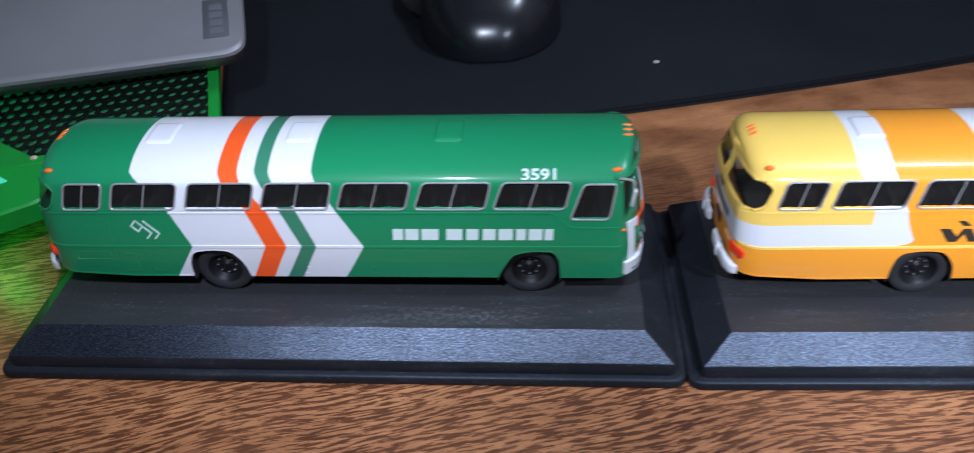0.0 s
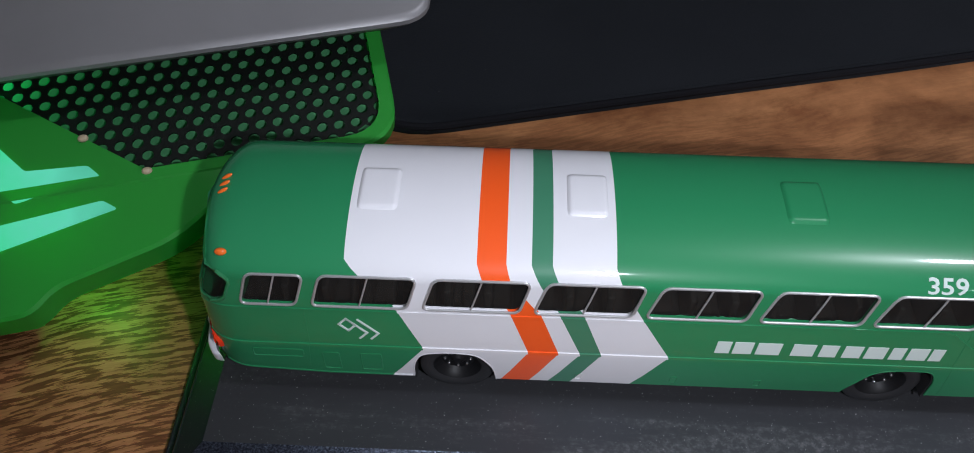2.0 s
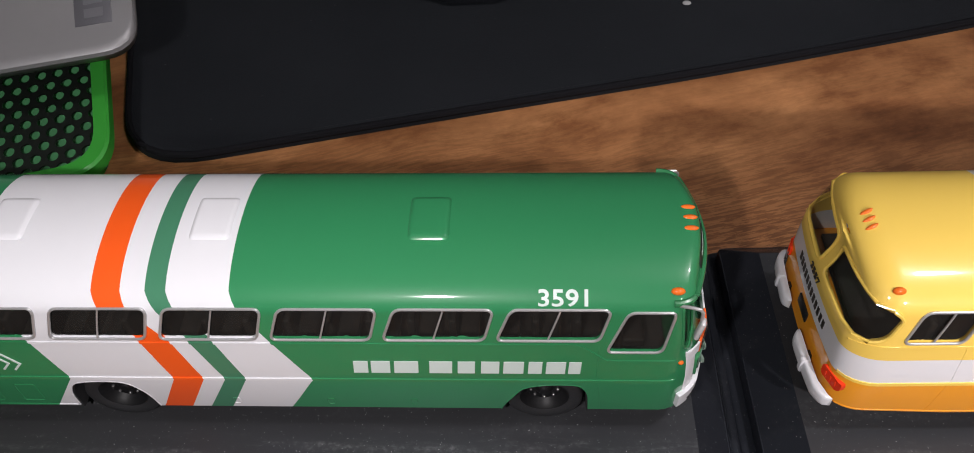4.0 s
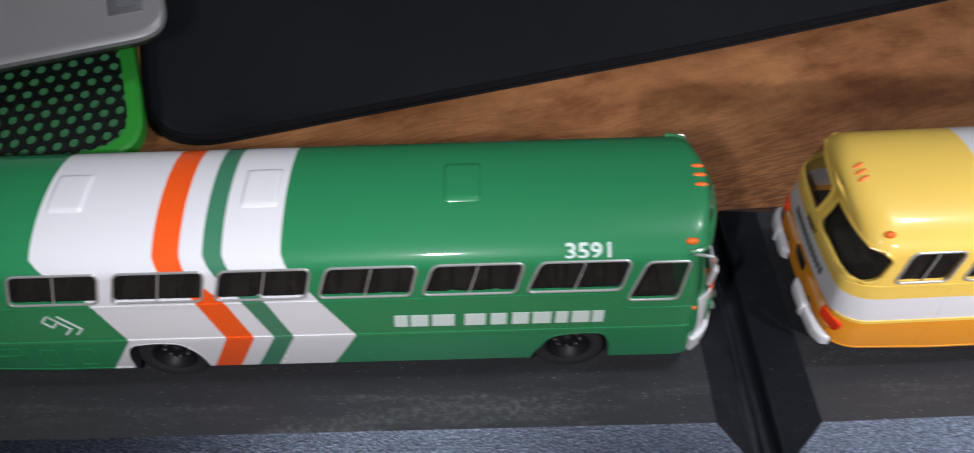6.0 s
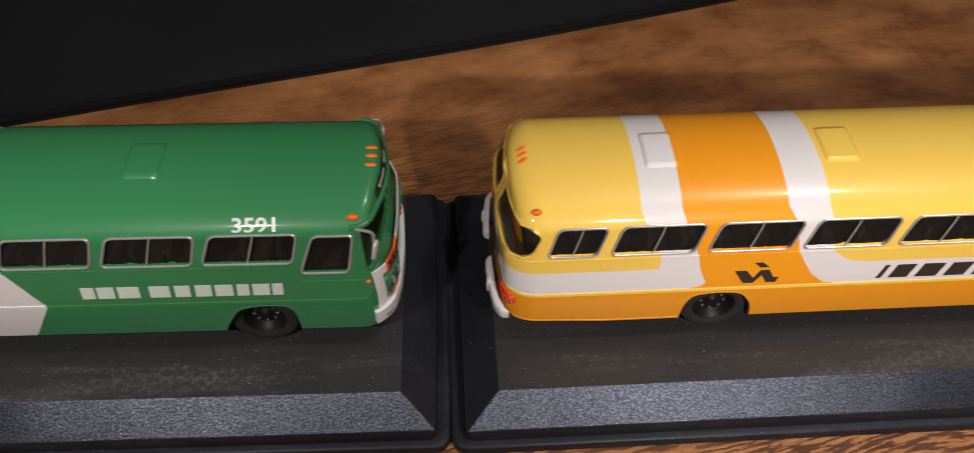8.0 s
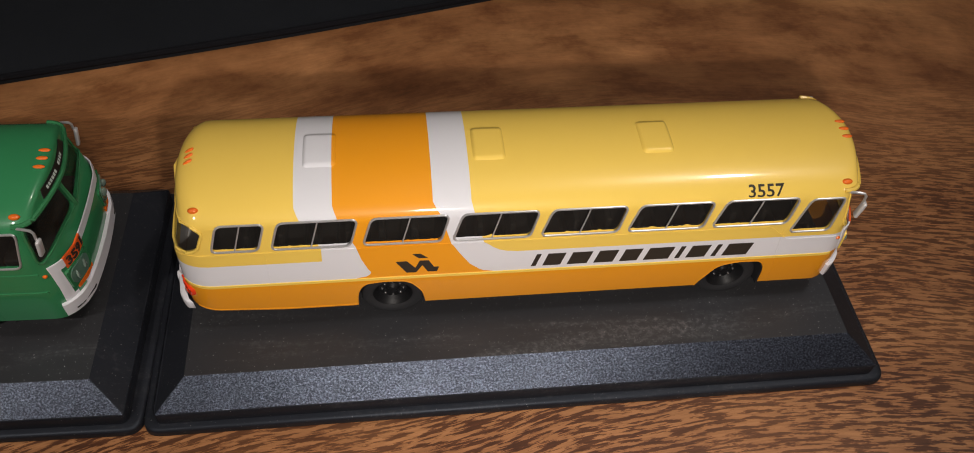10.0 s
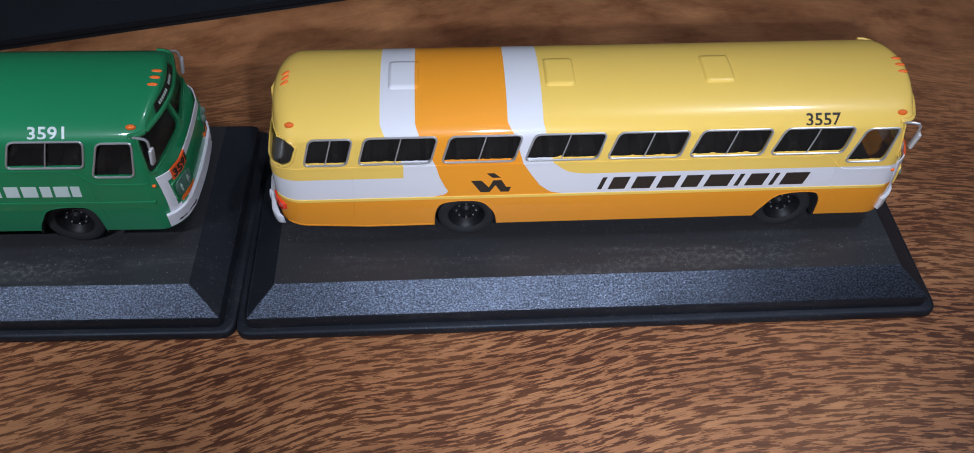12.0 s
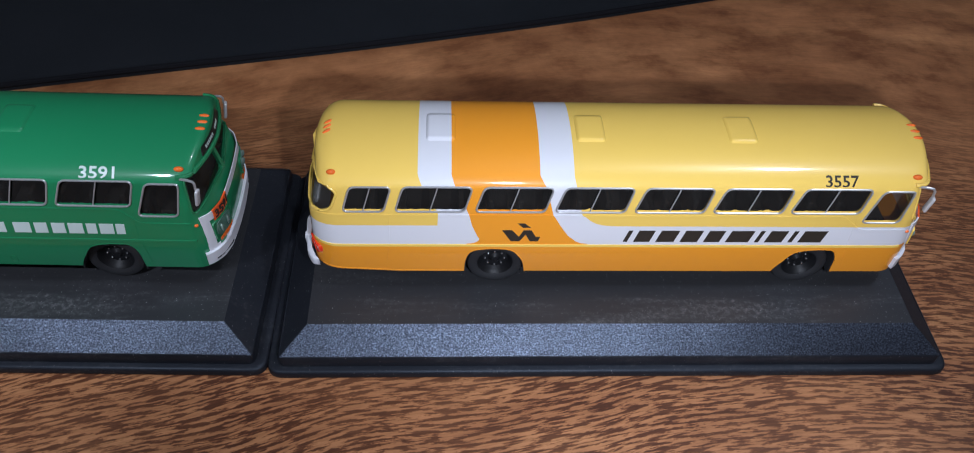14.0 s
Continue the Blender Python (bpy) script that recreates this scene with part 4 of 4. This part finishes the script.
def make_bus(kind, m):
    green = kind == "green"
    paint, trim = (M_GREEN, M_GREENTRIM) if green else (M_YELLOW, M_YELLOWTRIM)
    ink = M_NUMWHITE if green else M_NUMBLACK
    label = ("green model coach with white and orange chevrons on a display base" if green
             else "yellow and orange model coach with white bands on a display base")
    bus = thing("model_bus", label, "model bus", m, "model buses")
    me = BODY.copy()
    me.materials.clear()
    me.materials.append(paint)
    share("body", me, bus)
    part("chassis", block(bmesh.new(), (-81, YC - 12.6, 16.5), (80, YC + 12.6, 31.6), 0.5), M_BLACKPAINT, bus)
    bm = bmesh.new()
    block(bm, (-80, YC - 17.5, 31.6), (80, YC + 17.5, 32.4))
    for x in np.arange(-70, 74, 8.2):
        for s in (-1, 1):
            block(bm, (x, YC + s * 9.5 - 5.5, 32.4), (x + 1.6, YC + s * 9.5 + 5.5, 43.0), 0.6)
            block(bm, (x + 1.6, YC + s * 9.5 - 5.5, 34.5), (x + 6, YC + s * 9.5 + 5.5, 37), 0.6)
    part("interior", bm, M_INSIDE, bus, "dark seats inside", smooth=0)
    for side in (-1, 1):
        for i in range(1, 9):
            window(bus, i, side, paint)
        for x in (-34.6, 55.7):
            wheel(bus, x, side)
        # mouldings: crease line, belt under the windows, wheel arch lips
        part("crease_moulding", strip(-85.6, 81.5, 30.9, 31.8, 0.22, side, 120), trim if not green else paint, bus)
        belt = lambda x: 41.9 if x < 62 else 41.9 - 4.6 * min(1.0, (x - 62) / 5.5)
        part("belt_moulding", strip(-85.6, 81.0, belt, lambda x: belt(x) + 0.6, 0.18, side, 110), paint, bus)
        for arch in ARCHES:
            wheel_well(bus, arch, side)
            part("arch_lip", tube(bmesh.new(), [on_side(a, b, -0.12, side) for a, b in arch_path(arch, 20.0)], 0.22, sides=6), paint, bus)
        part("skirt_edge", strip(-84, -44.0, 20.0, 20.6, 0.15, side, 30), paint, bus)
        if side < 0:
            marker(bus, on_side(80.4, 53.6, -0.1, side), M_ORANGE, 1.35, 0.8, 0.75)
            marker(bus, on_side(-79.8, 53.8, -0.1, side), M_ORANGE, 1.25, 0.8, 0.75)
        marker(bus, on_side(82.2, 36.6, 0.0, side), M_ORANGE, 0.6, 0.5, 0.5)
        mirror(bus, side)
        # fuel flaps and seams low on the flank
        for xa, xb, za, zb in () if not green else ((-62.5, -59.0, 22.3, 28.6), (-54.5, -50.2, 22.3, 28.6), (-77, -66.5, 26.6, 29.3)):
            o = rounded([(xa, za), (xb, za), (xb, zb), (xa, zb)], 0.5, 3)
            part("flap", tube(bmesh.new(), [on_side(a, b, 0.0, side) for a, b in o], 0.15, True, 5), paint, bus)
        for x in (-9.5, 10.5, 28.0) if green else ():
            o = rounded([(x, 21.6), (x + 1.4, 21.6), (x + 1.4, 24.0), (x, 24.0)], 0.4, 3)
            part("latch", tube(bmesh.new(), [on_side(a, b, 0.0, side) for a, b in o], 0.13, True, 5), paint, bus)
        for x in (-64.5, 65.8):
            part("panel_seam", tube(bmesh.new(), [on_side(x, z, -0.02, side) for z in np.linspace(31.8, 41.5, 6)], 0.09, sides=5), paint, bus)
        for x, lean in ((-66.0, 1.2), (67.2, -1.0)):
            part("panel_seam", tube(bmesh.new(), [on_side(x + lean * (z - 20) / 11, z, -0.02, side) for z in np.linspace(20.6, 30.9, 5)], 0.09, sides=5), paint, bus)
    for x in (-50.4, -9.3, 33.2):
        hatch(bus, x, paint)
    for k in (-1, 0, 1):
        marker(bus, on_roof(84.7, k * 2.8, -0.1), M_ORANGE, 1.45, 0.62, 0.4)
        marker(bus, on_roof(-82.3, k * 2.0, 0.0), M_ORANGE, 1.35, 0.46, 0.40, Matrix.Rotation(radians(14), 3, "Z") @ Matrix.Rotation(radians(-28), 3, "Y"))
    for me in END_PANES:
        share("end_window", me, bus)
    # rear corner lamps and bumpers
    end_rim(bus, True, trim, 0.3)
    end_rim(bus, False, trim, 0.42)
    bumper(bus, True)
    bumper(bus, False)
    front_end(bus, green, paint, trim)
    rear_end(bus, green, ink)
    # writing and emblems on the flank that shows
    side = -1
    number = part("fleet_number", letters("3591" if green else "3557", lambda a, b, d: on_side(54.1 + 9.2 * a, 51.7 + 2.1 * b, d), 0.016 if green else 0.010), ink, bus, "printed fleet number")
    if green:
        spans = [(17.5, 20.6), (21.0, 25.0), (25.6, 30.6), (32.6, 37.3), (38.2, 41.8), (42.8, 46.6), (47.2, 51.4), (52.1, 55.0), (55.6, 59.6), (60.0, 62.6)]
        for a, b in spans:
            bm = decal([(a + 0.1, 33.7), (b - 0.1, 33.7), (b + 0.1, 37.2), (a + 0.3, 37.2)], side=side)
            part("name_bar", bm, ink, bus)
        for pts in ([(-57.9, 38.1), (-56.4, 39.8), (-54.6, 38.0), (-56.1, 36.3), (-57.9, 38.1)], [(-56.4, 39.8), (-52.4, 35.8), (-53.9, 34.1)], [(-54.0, 39.6), (-50.1, 35.7), (-51.6, 34.0)]):
            part("emblem", stroke(pts, 0.45, side=side), ink, bus, "thin white line emblem")
    else:
        widths = [2.2, 5.6, 6.2, 6.0, 5.6, 7.6, 2.2, 6.0, 2.2, 7.6]
        x = 0.8
        gap = (57.8 - sum(widths)) / 9
        for w in widths:
            part("name_bar", decal([(x, 32.9), (x + w - 1.0, 32.9), (x + w + 0.3, 37.0), (x + 1.3, 37.0)], side=side), ink, bus)
            x += w + gap
        part("emblem", decal([(-33.4, 37.0), (-30.6, 37.0), (-28.6, 34.6), (-27.4, 37.0), (-25.2, 37.0), (-23.9, 34.6), (-22.6, 34.6), (-23.2, 33.0), (-25.4, 33.0), (-26.8, 35.4), (-28.4, 33.0), (-30.8, 33.0)], side=side), ink, bus, "black zigzag emblem")
        part("emblem", decal([(-29.2, 39.4), (-27.2, 39.4), (-25.4, 37.9), (-27.6, 37.9)], side=side), ink, bus)
    return bus


def front_end(bus, green, paint, trim):
    # brow with its lip and dark destination strip
    lip = [wrap(True, a, 52.2, 0.15) for a in np.linspace(-20.5, 20.5, 49)]
    part("visor", tube(bmesh.new(), lip, 0.65, sides=8), trim, bus, "moulded brow over the windscreen")
    sign = part("destination_sign", slab(True, [(-9.6, 53.0), (9.6, 53.0), (8.6, 55.0), (-8.6, 55.0)], -0.2, 0.22), M_BLACKPAINT, bus, "black destination strip with pale lettering")
    for a in (-6.9, -5.9, -4.9, -3.9, -2.9, -1.9, 0.9, 1.9, 2.9, 3.9):
        part("sign_bar", slab(True, [(a, 53.6), (a + 0.65, 53.6), (a + 0.65, 54.4), (a, 54.4)], 0.1, 0.3, 1), M_NUMWHITE, sign, smooth=0)
    # white stripe round the nose with the number panel, corner panels, lamps
    part("front_trim", slab(True, [(-20.6, 36.3), (20.6, 36.3), (20.6, 38.8), (-20.6, 38.8)], -0.2, 0.16, 12), M_WHITE, bus, "white stripe round the nose")
    plate = part("front_number_panel", slab(True, [(-16.6, 35.2), (-8.4, 35.2), (-8.4, 38.9), (-16.6, 38.9)], -0.2, 0.3), M_PLATE, bus, "orange panel with a printed number")
    part("panel_number", letters("3591" if green else "3557", lambda a, b, d: wrap(True, -16.1 + 7.2 * a, 35.7 + 2.7 * b, 0.46 + d), 0.02), M_NUMBLACK, plate)
    for s in (-1, 1):
        part("corner_panel", slab(True, [(s * 20.6, 25.8), (s * 17.9, 25.8), (s * 18.3, 36.4), (s * 20.6, 36.4)], -0.2, 0.16), M_WHITE, bus, "white corner panel")
        part("corner_panel", slab(True, [(s * 18.0, 25.8), (s * 9.0, 25.8), (s * 9.0, 26.9), (s * 18.0, 26.9)], -0.2, 0.16), M_WHITE, bus)
        o = rounded([(s * 18.0, 28.4), (s * 9.4, 28.2), (s * 8.6, 34.2), (s * 10.0, 34.9), (s * 18.2, 34.8)], 1.0, 4)
        hl = part("headlight", slab(True, o, -0.2, 0.6), trim, bus, "oval headlamp in a painted surround")
        o = rounded([(s * 17.4, 29.1), (s * 10.0, 28.9), (s * 9.6, 34.0), (s * 17.5, 34.2)], 2.2, 6)
        part("lens", slab(True, o, 0.2, 0.75), M_LENS, hl, "clear lens")
        for a in (12.0, 15.4):
            part("bulb", blob(bmesh.new(), wrap(True, s * a, 31.5, 0.62), 0.5, 1.25, 1.35, Matrix.Rotation(radians(-s * (a - 8) * 4.5), 3, "Z")), M_BULB, hl, "round clear lamp")
        part("indicator", slab(True, [(s * 16.4, 27.0), (s * 9.0, 27.0), (s * 9.0, 28.1), (s * 16.4, 28.3)], -0.2, 0.5), M_ORANGE, bus, "orange indicator strip")
    part("windscreen_post", tube(bmesh.new(), [end_point(True, 0.0, z, 0.05) for z in np.linspace(40.6, 51.4, 6)], 0.5), trim, bus)


def rear_end(bus, green, ink):
    for h in np.linspace(-9.0, 9.0, 12):
        bm = bmesh.new()
        a, b = end_point(False, h / 15.0, 34.0, 0.05), end_point(False, h / 15.0, 36.2, 0.05)
        block(bm, (a.x - 0.1, a.y - 0.5, a.z), (a.x + 0.3, a.y + 0.5, b.z))
        part("rear_name_bar", bm, ink, bus, smooth=0)
    part("rear_number", letters("3591" if green else "3557", lambda a, b, d: wrap(False, 2.8 - 5.6 * a, 39.3 + 1.7 * b, 0.3 + d), 0.004), ink, bus, "printed fleet number")
    a = end_point(False, 0.0, 28.5)
    part("rear_plate", block(bmesh.new(), (a.x - 0.4, YC - 3.0, 27.2), (a.x + 0.6, YC + 3.0, 30.0), 0.2), M_BLACKPAINT, bus)


GREEN_BUS = make_bus("green", Matrix())
YELLOW_BUS = make_bus("yellow", YELLOW)

# ---- mouse mat and mouse ----
def mat_and_mouse():
    m = pose(0, 0, 0, 0, 0, 14.7)
    t = thing("mouse_mat", "black cloth mouse mat with stitched edge, on the desk", "mouse mat", m)
    o = rounded([(-48.5, 87.5), (45, 86.4), (140, 84.2), (230, 85.0), (329, 90), (330, 330), (-54, 330)], [26, 30, 30, 30, 16, 12, 12], 8)
    bm = bmesh.new()
    def inset(pts, d):
        c = Vector((140, 200))
        return [((a - c.x) * (1 - d / 185) + c.x, (b - c.y) * (1 - d / 125) + c.y) for a, b in pts]
    rings(bm, [[(a, b, 0.1) for a, b in o], [(a, b, 2.4) for a, b in o], [(a, b, 2.9) for a, b in inset(o, 0.6)], [(a, b, 2.9) for a, b in inset(o, 3.6)], [(a, b, 2.5) for a, b in inset(o, 4.2)]])
    part("cloth", fix_normals(bm), M_CLOTH, t)
    part("stitched_edge", tube(bmesh.new(), [(a, b, 2.3) for a, b in inset(o, 0.9)], 1.25, True, 8), M_STITCH, t, "raised stitched border")
    lint = part("lint", blob(bmesh.new(), (0, 0, 0.4), 1.6, 1.1, 0.7), M_LINT)
    lint.matrix_world = pose(0.1088, 0.1547, 0.0025)
    tagged(lint, "small grey speck of lint on the mat", "lint")


def mouse():
    t = thing("computer_mouse", "glossy black computer mouse on the mat", "computer mouse", pose(0.030, 0.2155, 0.0027, 0, 0, 3))
    def hump(x, y):
        v = max(0.0, 1 - (abs(y) / 61) ** 2.6) ** 0.5
        w = 35.5 * (0.93 + 0.10 * math.cos((y + 35) / 24)) * max(0.03, 1 - (abs(y) / 61.5) ** 2.7) ** 0.5
        return v, w
    bm = bmesh.new()
    loops = []
    for k in range(25):
        y = -60 + 120 * k / 24
        v, w = hump(0, y)
        top = 37 * v * (1 - 0.16 * ((y + 12) / 60) ** 2)
        loops.append([(w * math.copysign(abs(math.cos(a)) ** 0.75, math.cos(a)), y, 1.0 + max(0.2, top) * max(0.0, math.sin(a)) ** 0.72) for a in np.linspace(0, math.pi, 22)])
    rings(bm, loops)
    part("shell", fix_normals(bm), M_MOUSE, t, "rounded glossy palm shell", 60)
    for s in (-1, 1):
        bm = bmesh.new()
        loops = []
        for y in np.linspace(8, 54, 12):
            v, w = hump(0, y)
            top = 37 * v * (1 - 0.16 * ((y + 12) / 60) ** 2)
            loops.append([(s * w * max(0.06, math.cos(a)) ** 0.75 * 0.98, y, 1.7 + top * math.sin(a) ** 0.72) for a in np.linspace(0.7, 1.5, 8)]
                         + [(s * w * max(0.06, math.cos(a)) ** 0.75 * 0.95, y, 0.6 + top * math.sin(a) ** 0.72) for a in np.linspace(1.5, 0.7, 8)])
        rings(bm, loops)
        part("button", fix_normals(bm), M_MOUSEBTN, t)
    bm = blob(bmesh.new(), (-30, 12, 8), 19, 36, 8, Matrix.Rotation(radians(10), 3, "Z"))
    part("thumb_rest", bm, M_MOUSEBTN, t, "flared thumb rest")
    wh = part("scroll_wheel", lathe([(0, -3), (8, -3), (9, -2), (9, 2), (8, 3), (0, 3)], 28, "y"), M_DARKRUBBER, t)
    wh.matrix_basis = pose(0, 0.034, 0.028, 0, 0, 90)


mat_and_mouse()
mouse()

# ---- laptop cooler and laptop ----
COOLER = Matrix.Translation((-0.1128, 0.0273, 0.032)) @ pose(0, 0, 0, 0, 0, 16) @ pose(0, 0, 0, 16.7, 0, 0)


def cooler():
    t = thing("laptop_cooler", "green translucent laptop cooler with black mesh and lit chevrons", "laptop cooler", COOLER)
    # tray floor, rim and feet
    rim_out = rounded([(-170, -2.4), (62.5, -2.4), (66.5, 230), (-170, 230)], [0, 12, 12, 0], 7)
    rim_in = rounded([(-170, 1.0), (58.8, 1.0), (62.0, 225), (-170, 225)], [0, 10, 10, 0], 7)
    bm = bmesh.new()
    def lay(o, w): return [(a, b, w) for a, b in o]
    under = rounded([(-170, 6.0), (52.0, 6.0), (55.5, 222), (-170, 222)], [0, 12, 12, 0], 7)
    rings(bm, [lay(under, -13), lay(rim_out, -3.2), lay(rim_out, 0.4), lay([(a - (0.6 if a > 0 else 0), b + (0.6 if b < 50 else -0.6)) for a, b in rim_out], 1.0), lay(rim_in, 1.0), lay(rim_in, -11)], True, False)
    bmesh.ops.holes_fill(bm, edges=[e for e in bm.edges if e.is_boundary], sides=0)
    part("tray", fix_normals(bm), M_COOLER, t, "green plastic tray and rim")
    # front panel with the wedge that runs into the mesh
    panel = rounded([(-170, -31), (-26, -31.0), (-21, -25.5), (6, -18.5), (20, -8), (26, -1.6), (2, 0.2), (-60, 51), (-170, 51)], [0, 4, 4, 6, 3, 1, 2, 0, 0], 4)
    small = rounded([(-170, -30.3), (-26.5, -30.3), (-21.5, -24.8), (5.2, -17.9), (18.8, -8), (24, -1.8), (1.4, 0.5), (-60, 51), (-170, 51)], [0, 4, 4, 6, 3, 1, 2, 0, 0], 4)
    bm = bmesh.new()
    rings(bm, [lay(panel, -8.0), lay(panel, -0.2), lay(small, 0.6)])
    part("front_panel", fix_normals(bm), M_COOLER, t, "green plastic front panel", 30)
    for o in ([(-62, 52), (-26.6, 5.5), (-12.3, 4.4), (-9.6, 1.0), (-29.0, -2.7), (-68, 44)], [(-70, 34), (-35.0, -8.0), (-9.4, -5.6), (-6.2, -8.3), (-38.5, -15.6), (-80, 32)]):
        bm = bmesh.new()
        rings(bm, [lay(rounded(o, 0.8, 3), w) for w in (-0.4, 0.9)])
        part("led_chevron", fix_normals(bm), M_LED, t, "lit green chevron")
    # perforated sheet: a round hole in each hexagonal cell
    bm = bmesh.new()
    pitch = 4.25
    rows = int(62 / (pitch * 0.866))
    for r in range(rows):
        for c in range(46):
            x = -124 + pitch * c + (pitch / 2 if r % 2 else 0)
            y = 1.8 + pitch * 0.866 * r
            if x > 60.2 + 0.014 * y or y < -1.25 * x * 0.66 - 1.0 or (x > 52 and y < 4 and (x - 50) ** 2 + (y - 11) ** 2 > 100):
                continue
            outer = [(x + pitch * 0.5774 * math.sin(math.pi / 3 * k), y + pitch * 0.5774 * math.cos(math.pi / 3 * k)) for k in range(6)]
            outer = [p for k in range(6) for p in (outer[k], tuple((Vector(outer[k]) + Vector(outer[(k + 1) % 6])) / 2))]
            inner = [(x + 1.42 * math.sin(math.pi / 6 * k), y + 1.42 * math.cos(math.pi / 6 * k)) for k in range(12)]
            rings(bm, [lay(outer, -0.4), lay(inner, -0.4), lay(inner, -0.9)], False, False)
    bmesh.ops.remove_doubles(bm, verts=bm.verts[:], dist=0.00002)
    part("mesh_sheet", fix_normals(bm), M_MESH, t, "black perforated metal sheet", 0)
    part("fan_tray", block(bmesh.new(), (-168, 1.5, -4.4), (60, 224, -3.4)), M_UNDER, t, "green plastic under the mesh", 0)
    for x, y in ((1.2, 0.3), (-13, 12.0)):
        part("screw", blob(bmesh.new(), (x, y, 1.0), 1.3, 1.0, 0.8), M_PALE, t)
    for x in (-120, 40):
        bm = bmesh.new()
        block(bm, (x - 12, 190, -95), (x + 12, 205, -12), 2)
        part("leg", bm, M_COOLER, t)
    bm = bmesh.new()
    block(bm, (-165, -26, -23.4), (-30, -14, -6), 3, 3)
    part("front_foot", bm, M_COOLER, t)
    return t


COOLER_OB = cooler()


def laptop():
    t = thing("laptop", "closed grey laptop resting on the cooler", "laptop", COOLER)
    def sect(d, w):
        o = rounded([(-260, 26.3 + d), (74.2 - d * 0.4, 25.3 + d), (76.5 - d * 0.4, 250), (-260, 250)], [0, 9, 9, 0], 6)
        return [(a, b, w) for a, b in o]
    bm = bmesh.new()
    rings(bm, [sect(5.5, 4.2), sect(1.6, 6.5), sect(-2.5, 12.5), sect(-4.2, 15.2), sect(-4.0, 16.4), sect(-3.0, 17.2), sect(-2.0, 17.4)])
    part("shell", fix_normals(bm), M_LAPTOP, t, "grey satin shell")
    b = part("badge", block(bmesh.new(), (61.6, 29.5, 17.3), (70.6, 50.5, 17.75), 0.2), M_BADGE, t, "dark grey badge plate")
    for k in range(4):
        part("badge_mark", block(bmesh.new(), (64.0, 31.5 + 4.4 * k, 17.7), (68.6, 34.4 + 4.4 * k, 17.9)), M_BADGEMARK, b, smooth=0)
    for x in (-200, 50):
        part("foot", block(bmesh.new(), (x - 15, 42, 1.0), (x + 15, 52, 4.4), 0.8), M_DARKRUBBER, t)


laptop()

# green lamps of the cooler
lamp("cooler_led", "POINT", 0.19, COOLER @ pose(-0.035, 0.012, -0.0085), (0.02, 1.0, 0.12), 0.003)
lamp("cooler_led_fan", "POINT", 0.15, COOLER @ pose(-0.045, 0.050, -0.0013), (0.02, 1.0, 0.25), 0.0005)
lamp("cooler_led_under", "POINT", 0.010, COOLER @ pose(-0.022, -0.010, -0.0125), (0.05, 1.0, 0.05), 0.003)
